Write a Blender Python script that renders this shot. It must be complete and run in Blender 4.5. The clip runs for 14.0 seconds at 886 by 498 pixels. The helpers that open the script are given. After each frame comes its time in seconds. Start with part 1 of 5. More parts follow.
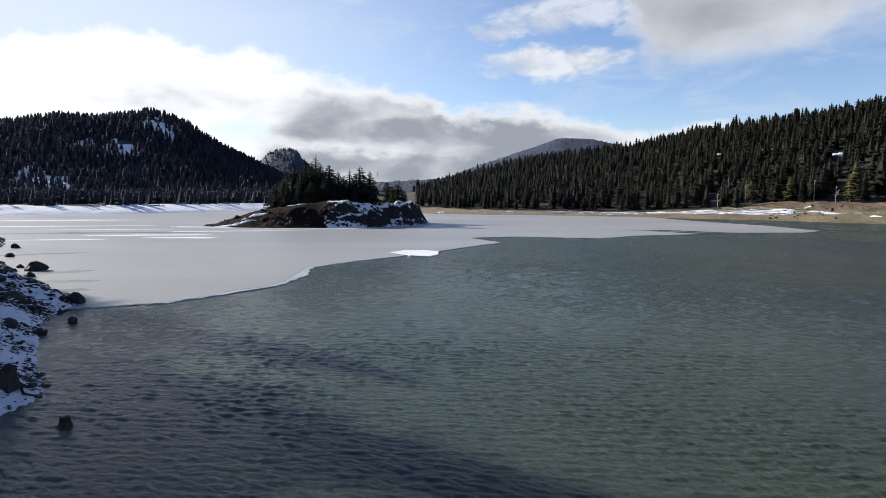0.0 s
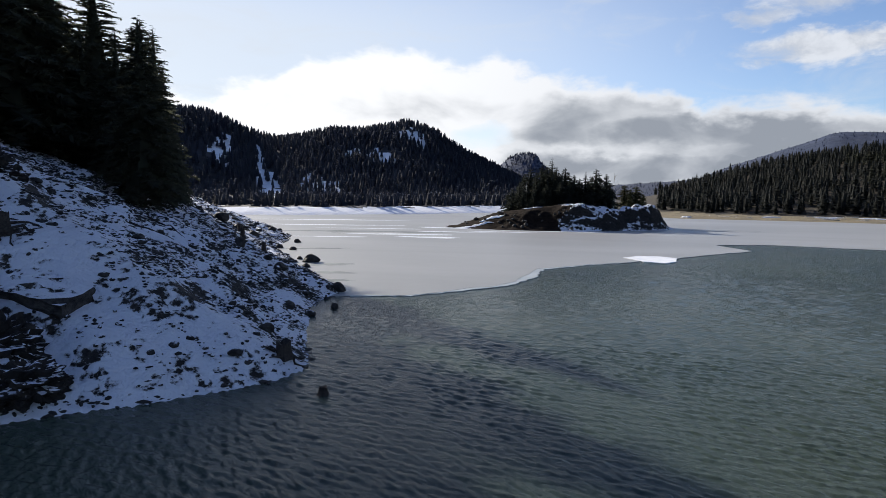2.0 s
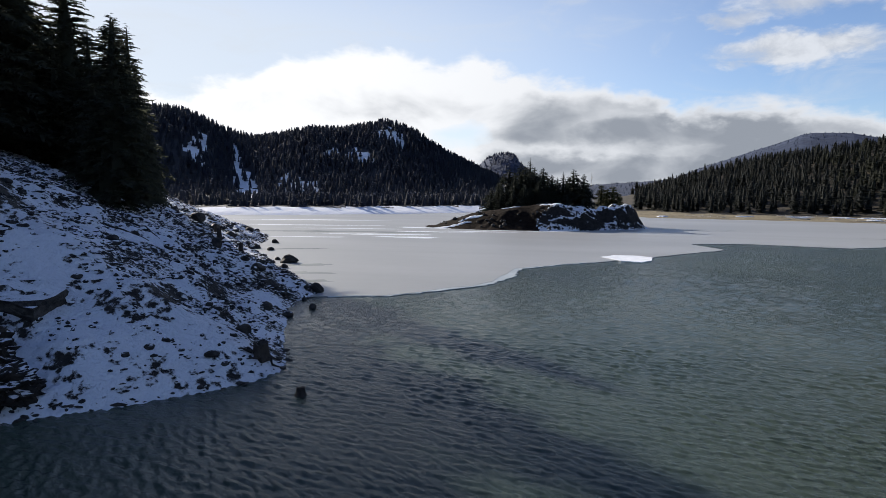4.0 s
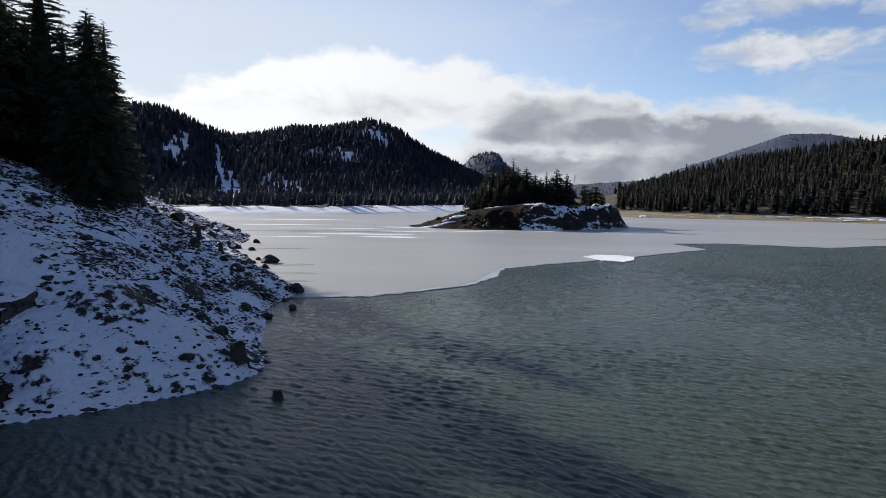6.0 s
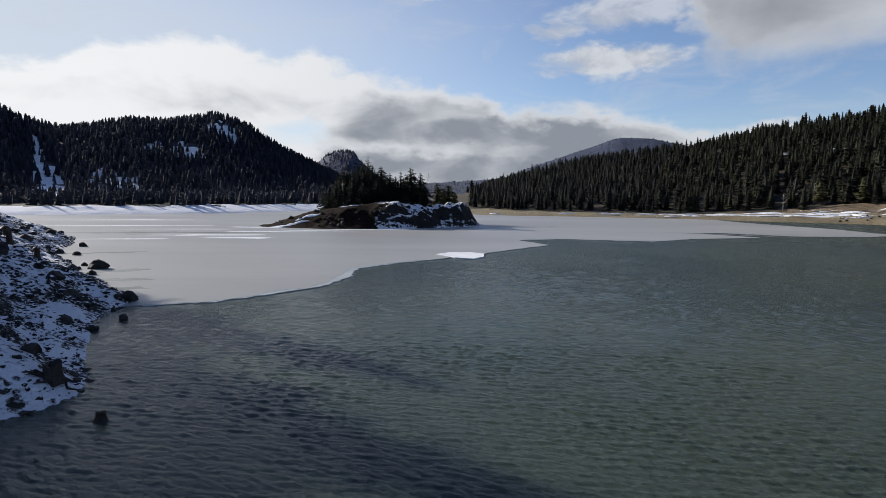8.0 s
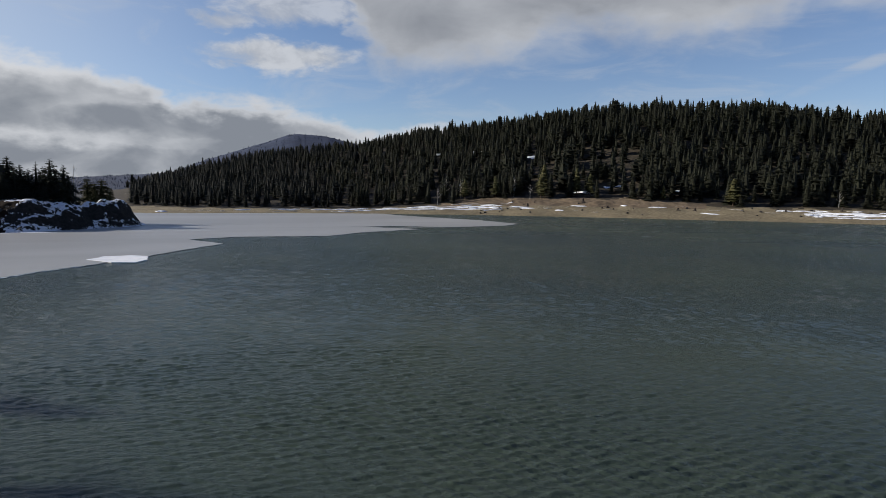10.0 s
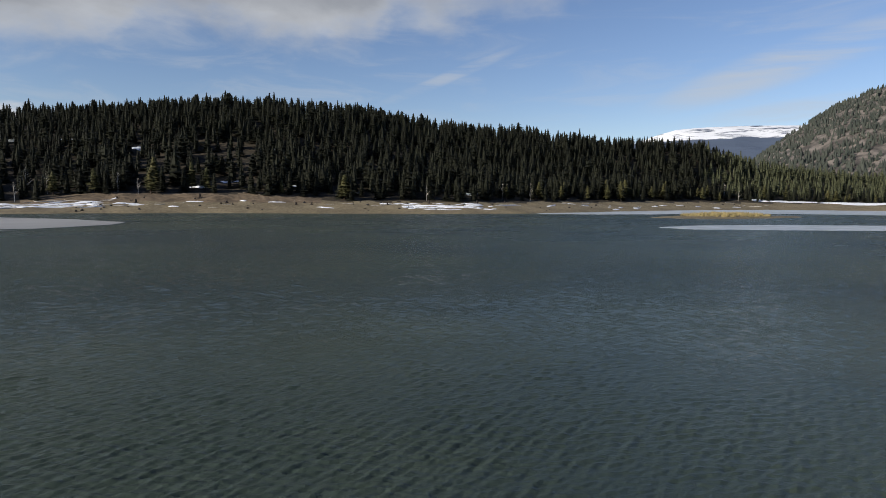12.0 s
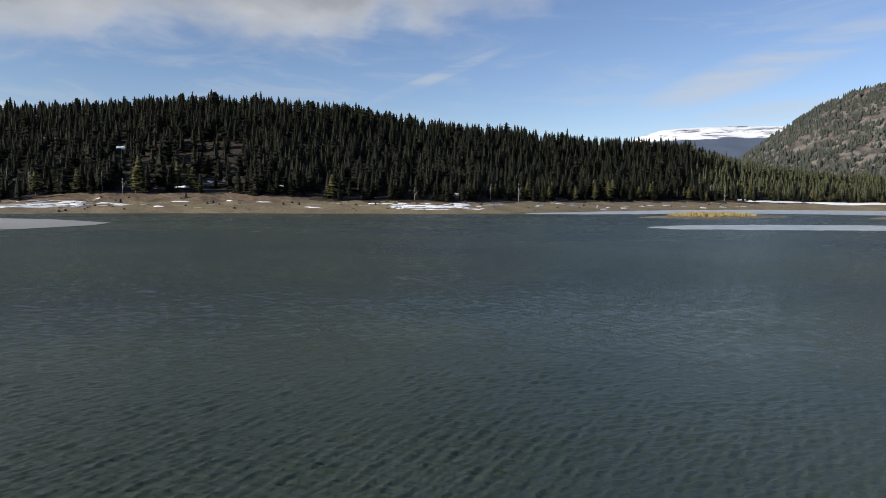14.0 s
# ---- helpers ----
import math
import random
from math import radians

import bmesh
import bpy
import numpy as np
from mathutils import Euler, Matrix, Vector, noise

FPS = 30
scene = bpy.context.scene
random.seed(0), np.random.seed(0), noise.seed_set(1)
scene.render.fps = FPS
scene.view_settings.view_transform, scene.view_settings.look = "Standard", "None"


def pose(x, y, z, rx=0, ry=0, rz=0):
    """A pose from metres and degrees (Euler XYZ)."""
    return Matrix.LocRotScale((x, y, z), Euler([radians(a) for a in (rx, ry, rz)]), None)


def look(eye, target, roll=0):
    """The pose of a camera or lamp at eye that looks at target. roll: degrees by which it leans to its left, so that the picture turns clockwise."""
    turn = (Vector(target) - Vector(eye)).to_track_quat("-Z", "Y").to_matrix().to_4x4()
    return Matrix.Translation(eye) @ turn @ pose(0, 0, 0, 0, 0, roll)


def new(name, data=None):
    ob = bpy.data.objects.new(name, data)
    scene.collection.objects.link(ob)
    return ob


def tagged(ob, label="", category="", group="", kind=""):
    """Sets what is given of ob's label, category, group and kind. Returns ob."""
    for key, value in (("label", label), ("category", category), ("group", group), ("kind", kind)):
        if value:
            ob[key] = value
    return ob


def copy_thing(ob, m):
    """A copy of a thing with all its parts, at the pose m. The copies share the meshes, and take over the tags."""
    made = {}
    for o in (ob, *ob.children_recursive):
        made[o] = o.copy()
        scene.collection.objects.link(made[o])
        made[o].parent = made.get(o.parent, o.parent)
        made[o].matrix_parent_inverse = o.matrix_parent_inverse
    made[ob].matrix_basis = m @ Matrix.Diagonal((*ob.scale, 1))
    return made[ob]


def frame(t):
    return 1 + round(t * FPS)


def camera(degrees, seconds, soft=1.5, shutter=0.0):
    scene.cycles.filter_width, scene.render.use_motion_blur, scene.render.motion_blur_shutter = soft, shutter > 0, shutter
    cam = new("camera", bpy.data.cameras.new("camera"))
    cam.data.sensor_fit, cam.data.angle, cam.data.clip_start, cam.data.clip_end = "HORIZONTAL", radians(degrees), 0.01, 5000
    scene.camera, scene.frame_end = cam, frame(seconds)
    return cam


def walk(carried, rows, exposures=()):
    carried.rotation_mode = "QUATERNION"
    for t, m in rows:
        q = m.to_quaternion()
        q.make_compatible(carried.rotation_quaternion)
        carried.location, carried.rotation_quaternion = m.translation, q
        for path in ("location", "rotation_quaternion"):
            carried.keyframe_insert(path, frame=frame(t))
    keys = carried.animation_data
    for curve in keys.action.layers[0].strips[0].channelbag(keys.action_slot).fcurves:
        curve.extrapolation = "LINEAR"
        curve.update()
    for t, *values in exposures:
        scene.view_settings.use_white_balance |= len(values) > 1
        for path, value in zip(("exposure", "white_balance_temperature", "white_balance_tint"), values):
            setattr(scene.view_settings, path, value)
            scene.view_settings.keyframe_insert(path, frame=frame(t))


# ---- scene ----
# ---- camera: a small drone hovering over the lake, panning ----
FOV = 71.21
cam = camera(FOV, 14.0, soft=0.8)
# seconds, x, y, z, tilt, lean, heading (degrees clockwise from +y)
PATH = [
    (0, -2.42, -0.14, 9.75, -5.23, 0.66, 2.02),
    (0.5, -2.27, -0.22, 9.77, -5.22, 0.66, -8.03),
    (1, -2.05, -0.34, 9.80, -5.21, 0.64, -14.11),
    (1.5, -1.83, -0.51, 9.82, -5.21, 0.62, -18.09),
    (2, -1.67, -0.71, 9.85, -5.20, 0.59, -19.63),
    (2.5, -1.58, -0.88, 9.89, -5.20, 0.56, -20.39),
    (3, -1.50, -0.89, 9.90, -5.20, 0.57, -20.01),
    (3.2, -1.50, -0.89, 9.90, -5.20, 0.57, -19.41),
    (5.5, -1.44, -0.70, 9.89, -5.21, 0.59, -16.94),
    (6, -1.38, -0.46, 9.89, -5.22, 0.63, -16.26),
    (6.5, -1.30, -0.23, 9.91, -5.24, 0.67, -14.12),
    (7, -1.06, -0.08, 9.98, -5.27, 0.71, -11.81),
    (7.2, -1.06, -0.08, 9.98, -5.27, 0.71, -10.06),
    (9.3, -0.64, -0.07, 10.09, -5.28, 0.75, 13.94),
    (9.5, -0.64, -0.07, 10.09, -5.28, 0.75, 17.80),
    (10, -0.38, -0.13, 10.13, -5.26, 0.75, 26.06),
    (10.5, -0.39, -0.13, 10.11, -5.26, 0.70, 38.01),
    (11, -0.47, 0.00, 10.09, -5.28, 0.68, 48.11),
    (11.5, -0.54, 0.35, 10.08, -5.28, 0.70, 56.99),
    (12, -0.52, 0.74, 10.09, -5.28, 0.71, 60.29),
    (12.5, -0.42, 1.02, 10.10, -5.27, 0.72, 61.91),
    (13, -0.27, 1.20, 10.11, -5.27, 0.72, 62.44),
    (13.5, -0.14, 1.34, 10.11, -5.28, 0.72, 61.81),
    (14, -0.08, 1.45, 10.10, -5.28, 0.73, 61.43),
]
walk(cam, [(t, pose(x, y, z, 90 + tilt, 0, -head) @ pose(0, 0, 0, 0, 0, lean)) for t, x, y, z, tilt, lean, head in PATH],
     exposures=[(0.0, 0.81), (1.5, 0.72), (3.0, 0.68), (6.5, 0.57), (9.5, 0.28), (11.0, 0.22), (12.5, 0.3), (14.0, 0.4)])

# ---- world, sun ----
SUN_AZ, SUN_EL = -58.0, 21.0
sun_data = bpy.data.lights.new("sun", "SUN")
sun_data.energy, sun_data.angle, sun_data.color = 5.0, radians(0.6), (1.0, 0.93, 0.82)
sun = new("sun", sun_data)
sun_way = Vector((math.sin(radians(SUN_AZ)) * math.cos(radians(SUN_EL)), math.cos(radians(SUN_AZ)) * math.cos(radians(SUN_EL)), math.sin(radians(SUN_EL))))
sun.matrix_world = look(sun_way * 100, (0, 0, 0))


class Net:
    """A short way to wire shader nodes."""

    def __init__(self, tree):
        self.tree = tree
        self.nodes, self.links = tree.nodes, tree.links

    def node(self, kind, **settings):
        n = self.nodes.new(kind)
        for key, value in settings.items():
            setattr(n, key, value)
        return n

    def put(self, socket, value):
        if isinstance(value, bpy.types.NodeSocket):
            self.links.new(value, socket)
        else:
            socket.default_value = value

    def math(self, op, a, b=0.0, c=0.0, clamp=False):
        n = self.node("ShaderNodeMath", operation=op, use_clamp=clamp)
        self.put(n.inputs[0], a), self.put(n.inputs[1], b)
        if len(n.inputs) > 2:
            self.put(n.inputs[2], c)
        return n.outputs[0]

    def vec(self, op, a, b=(0, 0, 0)):
        n = self.node("ShaderNodeVectorMath", operation=op)
        self.put(n.inputs[0], a), self.put(n.inputs[1], b)
        return n.outputs["Value"] if op in ("DOT_PRODUCT", "LENGTH") else n.outputs[0]

    def smooth(self, x, low, high, to_low=0.0, to_high=1.0):
        n = self.node("ShaderNodeMapRange", interpolation_type="SMOOTHSTEP")
        for i, v in enumerate((x, low, high, to_low, to_high)):
            self.put(n.inputs[i], v)
        return n.outputs[0]

    def mix(self, fac, a, b, blend="MIX"):
        n = self.node("ShaderNodeMix", data_type="RGBA", blend_type=blend)
        self.put(n.inputs[0], fac), self.put(n.inputs[6], a), self.put(n.inputs[7], b)
        return n.outputs[2]

    def noise(self, where, scale, detail=4.0, rough=0.55, warp=0.0):
        n = self.node("ShaderNodeTexNoise")
        self.put(n.inputs["Vector"], where)
        n.inputs["Scale"].default_value, n.inputs["Detail"].default_value = scale, detail
        n.inputs["Roughness"].default_value, n.inputs["Distortion"].default_value = rough, warp
        return n.outputs[0]

    def xyz(self, v):
        n = self.node("ShaderNodeSeparateXYZ")
        self.put(n.inputs[0], v)
        return n.outputs

    def combine(self, x, y, z):
        n = self.node("ShaderNodeCombineXYZ")
        self.put(n.inputs[0], x), self.put(n.inputs[1], y), self.put(n.inputs[2], z)
        return n.outputs[0]


world = bpy.data.worlds.new("sky")
scene.world = world
world.use_nodes = True
world.node_tree.nodes.clear()
w = Net(world.node_tree)
sky = w.node("ShaderNodeTexSky", sky_type="NISHITA", sun_disc=False, sun_elevation=radians(SUN_EL), sun_rotation=radians(SUN_AZ),
             altitude=900.0, air_density=1.0, dust_density=0.25, ozone_density=1.5)
way = w.node("ShaderNodeTexCoord").outputs["Generated"]
wx, wy, wz = w.xyz(way)
azimuth = w.math("MULTIPLY", w.math("ARCTAN2", wx, wy), 180 / math.pi)
elevation = w.math("MULTIPLY", w.math("ARCSINE", wz), 180 / math.pi)
stretched = w.vec("MULTIPLY", way, (1.0, 1.0, 2.0))


def sky_noise(scale, detail, rough, shift=0.0):
    n = w.node("ShaderNodeTexNoise")
    w.put(n.inputs["Vector"], w.vec("ADD", stretched, (shift, shift * 0.7, 0)))
    n.inputs["Scale"].default_value, n.inputs["Detail"].default_value, n.inputs["Roughness"].default_value = scale, detail, rough
    return n.outputs["Color"]


def swing(colour, wide, tall):
    return w.vec("MULTIPLY", w.vec("SUBTRACT", colour, (0.5, 0.5, 0.5)), (wide, tall, 0.0))


def profile(x, rows):
    """Height in degrees along the heading, by steps of a ramp."""
    n = w.node("ShaderNodeValToRGB")
    n.color_ramp.interpolation = "EASE"
    low, high = rows[0][0], rows[-1][0]
    while len(n.color_ramp.elements) < len(rows):
        n.color_ramp.elements.new(0.5)
    for e, (head, up) in zip(n.color_ramp.elements, rows):
        e.position = (head - low) / (high - low)
    for e, (head, up) in zip(n.color_ramp.elements, rows):
        e.color = ((up + 5) / 40,) * 3 + (1,)
    w.put(n.inputs[0], w.math("DIVIDE", w.math("SUBTRACT", x, low), high - low, clamp=True))
    return w.math("MULTIPLY_ADD", n.outputs[0], 40.0, -5.0)


def blob(where, head, height, wide, tall, lean=0.0):
    """One at the middle of an ellipse on the sky, nought at its rim."""
    off = w.vec("SUBTRACT", where, (head, height, 0))
    ox, oy, _ = w.xyz(off)
    oy = w.math("SUBTRACT", oy, w.math("MULTIPLY", ox, lean))
    off = w.combine(w.math("DIVIDE", ox, wide), w.math("DIVIDE", oy, tall), 0.0)
    return w.math("SUBTRACT", 1.0, w.vec("DOT_PRODUCT", off, off))


plain = w.combine(azimuth, elevation, 0.0)
spot = w.vec("ADD", plain, w.vec("ADD", swing(sky_noise(6.0, 3.0, 0.5), 7.0, 2.2), swing(sky_noise(22.0, 7.0, 0.55, 3.1), 3.4, 2.2)))
sx, sy, _ = w.xyz(spot)
puffs = w.noise(stretched, 17.0, 8.0, 0.6, 0.3)
fine = w.noise(w.vec("MULTIPLY", w.vec("ADD", way, (5.3, 2.2, 0.4)), (1.0, 1.0, 1.9)), 7.0, 6.0, 0.5, 0.4)
# the long bank of cloud over the hills: heading and height of its upper edge
BANK_TOP = [(-75, 9), (-60, 9.5), (-48, 8.5), (-42, 8.0), (-36.4, 9.8), (-31, 11.9), (-25.6, 12.7), (-21.6, 12.4), (-17.6, 11.2), (-14.8, 12.2), (-12.8, 11.2), (-9, 10.2), (-4, 10.1), (-0.4, 9.0), (2, 7.8), (6.2, 7.5), (10.2, 8.0),
            (13, 7.0), (18.5, 5.4), (21, 5.6), (25, 6.3), (29, 5.8), (33, 2), (40, -4)]
inside = w.math("ADD", w.math("SUBTRACT", profile(sx, BANK_TOP), sy), w.math("MULTIPLY", w.math("SUBTRACT", puffs, 0.5), 2.4))
bank_cover = w.smooth(inside, -0.35, 1.0)
gap_in = w.math("MAXIMUM", w.math("MULTIPLY", blob(spot, -15.2, 5.2, 2.4, 1.5), 0.9, clamp=True), w.math("MULTIPLY", blob(spot, -46, 4.5, 8, 2.5), 0.5, clamp=True))
bank_cover = w.math("SUBTRACT", bank_cover, w.math("MULTIPLY", gap_in, 0.9), clamp=True)
# grey patches in it: heading, height, half width, half height, strength
DULL = [(-22.5, 8.0, 8.0, 1.9, 0.42), (-4.0, 7.2, 9.5, 2.2, 0.62), (3.5, 5.6, 11.0, 2.0, 1.0), (7, 3.6, 13.0, 1.9, 0.85), (-8, 5.8, 5.0, 1.4, 0.5), (-1.0, 2.2, 13.0, 1.8, 1.1), (12.0, 5.2, 8.0, 1.6, 0.7), (-33.0, 7.6, 6.0, 1.0, 0.2)]
dull = 0.0
for head, height, wide, tall, strong in DULL:
    dull = w.math("MAXIMUM", dull, w.math("MULTIPLY", w.smooth(blob(spot, head, height, wide, tall), -0.7, 1.0), strong))
dull = w.math("MULTIPLY", dull, w.smooth(inside, 0.2, 2.0, 0.15, 1.0))
dull = w.math("ADD", dull, w.math("MULTIPLY", w.math("MULTIPLY", w.math("SUBTRACT", fine, 0.5), 2.0), w.smooth(inside, 0.3, 2.5, 0.1, 1.0)), clamp=True)
# the large cloud overhead to the east: heading and height of its lower edge
EAST_FOOT = [(13, 26), (16.5, 17), (18.0, 13.0), (19.5, 11.0), (21.5, 9.8), (27, 10.3), (32.5, 10.9), (35, 12.6), (40, 12.9), (43.7, 12.5), (48, 12.1), (52, 12.6), (56, 15.0), (60, 13.8), (65, 15.5), (70, 14.8), (73, 16.0), (78, 18.5), (90, 26)]
above = w.math("ADD", w.math("SUBTRACT", sy, profile(sx, EAST_FOOT)), w.math("MULTIPLY", w.math("SUBTRACT", puffs, 0.5), 1.6))
east_cover = w.math("MULTIPLY", w.smooth(above, -0.9, 3.0), w.math("MULTIPLY", w.smooth(sy, 24.0, 38.0, 1.0, 0.0), w.smooth(sx, 48.0, 78.0, 0.97, 0.5)))
east_dull = w.math("MULTIPLY_ADD", w.math("SUBTRACT", fine, 0.5), 1.1, w.smooth(above, 0.6, 4.5, 0.3, 0.72), clamp=True)
# small clouds: heading, height, half width, half height, fullness
small_cover = 0.0
for head, height, wide, tall, full in ((11.5, 11.4, 6.6, 1.5, 0.9), (12.5, 15.4, 7.0, 1.9, 0.7), (6.5, 14.2, 3.4, 1.1, 0.7), (-5.0, 17.4, 3.0, 0.9, 0.7), (17, 17.5, 6, 1.6, 0.6)):
    near = w.math("ADD", blob(spot, head, height, wide, tall), w.math("MULTIPLY", w.math("SUBTRACT", puffs, 0.5), 2.2))
    small_cover = w.math("MAXIMUM", small_cover, w.math("MULTIPLY", w.smooth(near, -0.1, 1.0), full))
toward_sun = w.smooth(w.vec("DOT_PRODUCT", way, tuple(sun_way)), 0.45, 1.0)
lit = w.mix(toward_sun, (7.0, 7.25, 7.7, 1), (9.6, 9.7, 9.9, 1))
veil = w.math("MULTIPLY", w.smooth(w.vec("DOT_PRODUCT", way, tuple(sun_way)), 0.35, 1.0), w.smooth(elevation, 13.0, 26.0, 0.85, 0.0))
streaks = w.noise(w.vec("MULTIPLY", way, (3.0, 1.0, 9.0)), 2.6, 7.0, 0.62, 0.8)
wisp = w.math("MULTIPLY", w.smooth(streaks, 0.46, 0.75), w.smooth(elevation, 3.0, 9.0, 0.0, 0.3))
for head, height, wide, tall, lean, strong in ((60.5, 10.2, 8.0, 0.7, 0.4, 0.5), (88, 10.2, 12.0, 2.0, 0.28, 0.7), (92, 7.0, 14.0, 1.2, 0.1, 0.5)):
    wisp = w.math("MAXIMUM", wisp, w.math("MULTIPLY", w.smooth(blob(plain, head, height, wide, tall, lean), 0.0, 1.0), w.math("MULTIPLY", w.smooth(streaks, 0.3, 0.65), strong)))
clear = w.mix(wisp, w.mix(veil, w.mix(1.0, sky.outputs[0], (1.16, 1.18, 1.37, 1), "MULTIPLY"), (6.8, 7.3, 7.8, 1)), (6.3, 6.6, 7.0, 1))
all_sky = w.mix(small_cover, clear, w.mix(w.smooth(puffs, 0.4, 0.65, 0.45, 0.0), lit, (3.3, 3.5, 3.9, 1)))
all_sky = w.mix(east_cover, all_sky, w.mix(east_dull, lit, (2.7, 2.9, 3.3, 1)))
dull = w.smooth(dull, 0.0, 1.3)
all_sky = w.mix(bank_cover, all_sky, w.mix(dull, lit, (2.1, 2.4, 2.9, 1)))
# the sky deepens towards the zenith
aureole = w.smooth(w.vec("DOT_PRODUCT", way, tuple(sun_way)), 0.5, 0.97)
deepened = w.mix(1.0, all_sky, w.combine(*[w.smooth(elevation, 15.0, 42.0, 1.0, low) for low in (0.46, 0.54, 0.7)]), "MULTIPLY")
all_sky = w.mix(w.math("MULTIPLY", aureole, 0.8), deepened, all_sky)
shine = w.node("ShaderNodeBackground")
w.put(shine.inputs[0], all_sky)
shine.inputs[1].default_value = 0.07
w.links.new(shine.outputs[0], w.node("ShaderNodeOutputWorld").inputs[0])

# ---- materials ----
def material(name, rough=0.9, spec=0.3):
    m = bpy.data.materials.new(name)
    m.use_nodes = True
    m.node_tree.nodes.clear()
    n = Net(m.node_tree)
    shader = n.node("ShaderNodeBsdfPrincipled")
    shader.inputs["Roughness"].default_value = rough
    shader.inputs["Specular IOR Level"].default_value = spec
    n.links.new(shader.outputs[0], n.node("ShaderNodeOutputMaterial").inputs[0])
    return m, n, shader


def place(n):
    return n.node("ShaderNodeNewGeometry").outputs["Position"]


def relief(n, shader, height, strength, distance):
    b = n.node("ShaderNodeBump")
    b.inputs["Strength"].default_value, b.inputs["Distance"].default_value = strength, distance
    n.put(b.inputs["Height"], height)
    n.links.new(b.outputs[0], shader.inputs["Normal"])


def speckled(name, dark, light, scale, rough=0.9, bump=0.5, lump=0.1, wide=0.1, spec=0.3):
    """Two tones mixed at two scales, with fine relief."""
    m, n, s = material(name, rough, spec)
    p = place(n)
    small, large = n.noise(p, scale, 6.0, 0.6), n.noise(p, scale * wide, 4.0)
    tone = n.math("ADD", n.math("MULTIPLY", small, 0.6), n.math("MULTIPLY", large, 0.4))
    n.put(s.inputs["Base Color"], n.mix(n.smooth(tone, 0.35, 0.65), (*dark, 1), (*light, 1)))
    relief(n, s, small, bump, lump)
    return m


def snowy(name, dark, light, snow_low, snow_high, scale, steep=0.55, bump=0.6, lump=0.15, wide=0.12, white=0.82):
    """Rock or soil with snow lying on its flatter parts; more snow as snow_low falls."""
    m, n, s = material(name, 0.85)
    geo = n.node("ShaderNodeNewGeometry")
    p, up = geo.outputs["Position"], n.xyz(geo.outputs["Normal"])[2]
    small, large = n.noise(p, scale, 7.0, 0.62), n.noise(p, scale * wide, 4.0)
    soil = n.mix(n.smooth(small, 0.35, 0.65), (*dark, 1), (*light, 1))
    lying = n.math("ADD", n.math("MULTIPLY", n.math("SUBTRACT", up, steep), 0.9), n.math("ADD", n.math("MULTIPLY", small, 0.8), n.math("MULTIPLY", large, 0.7)))
    fac = n.smooth(lying, snow_low, snow_high)
    n.put(s.inputs["Base Color"], n.mix(fac, soil, (white * 0.96, white * 0.98, white * 1.05, 1)))
    relief(n, s, n.math("ADD", small, n.math("MULTIPLY", fac, 0.3)), bump, lump)
    return m


def foliage(name, dark, light, patch=0.12, even=0.0, glow=0.0):
    """Needles; with even above zero the canopy scatters light more evenly, as dense crowns do."""
    m, n, s = material(name, 0.75, 0.2)
    geo = n.node("ShaderNodeNewGeometry")
    each = n.node("ShaderNodeObjectInfo").outputs["Random"]
    large = n.noise(geo.outputs["Position"], patch, 3.0)
    tone = n.math("ADD", n.math("MULTIPLY", geo.outputs["Random Per Island"], 0.25), n.math("ADD", n.math("MULTIPLY", n.smooth(large, 0.3, 0.7), 0.5), n.math("MULTIPLY", each, 0.25)))
    n.put(s.inputs["Base Color"], n.mix(tone, (*dark, 1), (*light, 1)))
    if glow:
        thin_leaf, both = n.node("ShaderNodeBsdfTranslucent"), n.node("ShaderNodeMixShader")
        n.put(thin_leaf.inputs[0], n.mix(tone, (*[q * 2.2 for q in dark], 1), (*[q * 2.2 for q in light], 1)))
        both.inputs[0].default_value = glow
        n.links.new(s.outputs[0], both.inputs[1]), n.links.new(thin_leaf.outputs[0], both.inputs[2])
        n.links.new(both.outputs[0], n.nodes["Material Output"].inputs[0])
    if even:
        n.put(s.inputs["Normal"], n.vec("NORMALIZE", n.vec("ADD", n.vec("MULTIPLY", geo.outputs["Normal"], (1 - even,) * 3), (0, 0, even))))
    return m


# blue tint painted into the needles for the haze over these hills
HILL_FIR = foliage("haze_blue_hill_fir", (0.03, 0.035, 0.05), (0.043, 0.049, 0.068), 0.02, 0.0, 0.5)
# for the shaded stretch of woods: shade is put into this darker colour
DIMMED_FIR = foliage("shade_dimmed_fir_needles", (0.01, 0.0125, 0.013), (0.025, 0.028, 0.024), 0.06, 0.3, 0.45)
YOUNG_PINE = foliage("young_pine_needles", (0.03, 0.036, 0.02), (0.085, 0.09, 0.046), 0.06, 0.3)
FIR = foliage("fir_needles", (0.011, 0.0125, 0.0095), (0.04, 0.043, 0.027), 0.12, 0.4, 0.35)
ISLE_FIR = foliage("island_pine_needles", (0.01, 0.0135, 0.012), (0.036, 0.039, 0.029), 0.2, 0.0, 0.25)
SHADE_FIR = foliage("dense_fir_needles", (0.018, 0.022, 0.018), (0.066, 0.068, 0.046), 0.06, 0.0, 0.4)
PINE = foliage("pine_needles", (0.035, 0.04, 0.016), (0.1, 0.09, 0.036))
# aerial haze is put into this colour as a blue tint
FAR_FIR = foliage("haze_tinted_conifers", (0.018, 0.028, 0.056), (0.032, 0.046, 0.086), 0.02, 0.6)
SCRUB = foliage("grey_green_conifers", (0.032, 0.04, 0.036), (0.075, 0.082, 0.066), 0.02, 0.4)
BARK = speckled("bark", (0.045, 0.032, 0.024), (0.13, 0.095, 0.07), 6.0, 0.95, 0.8, 0.04)
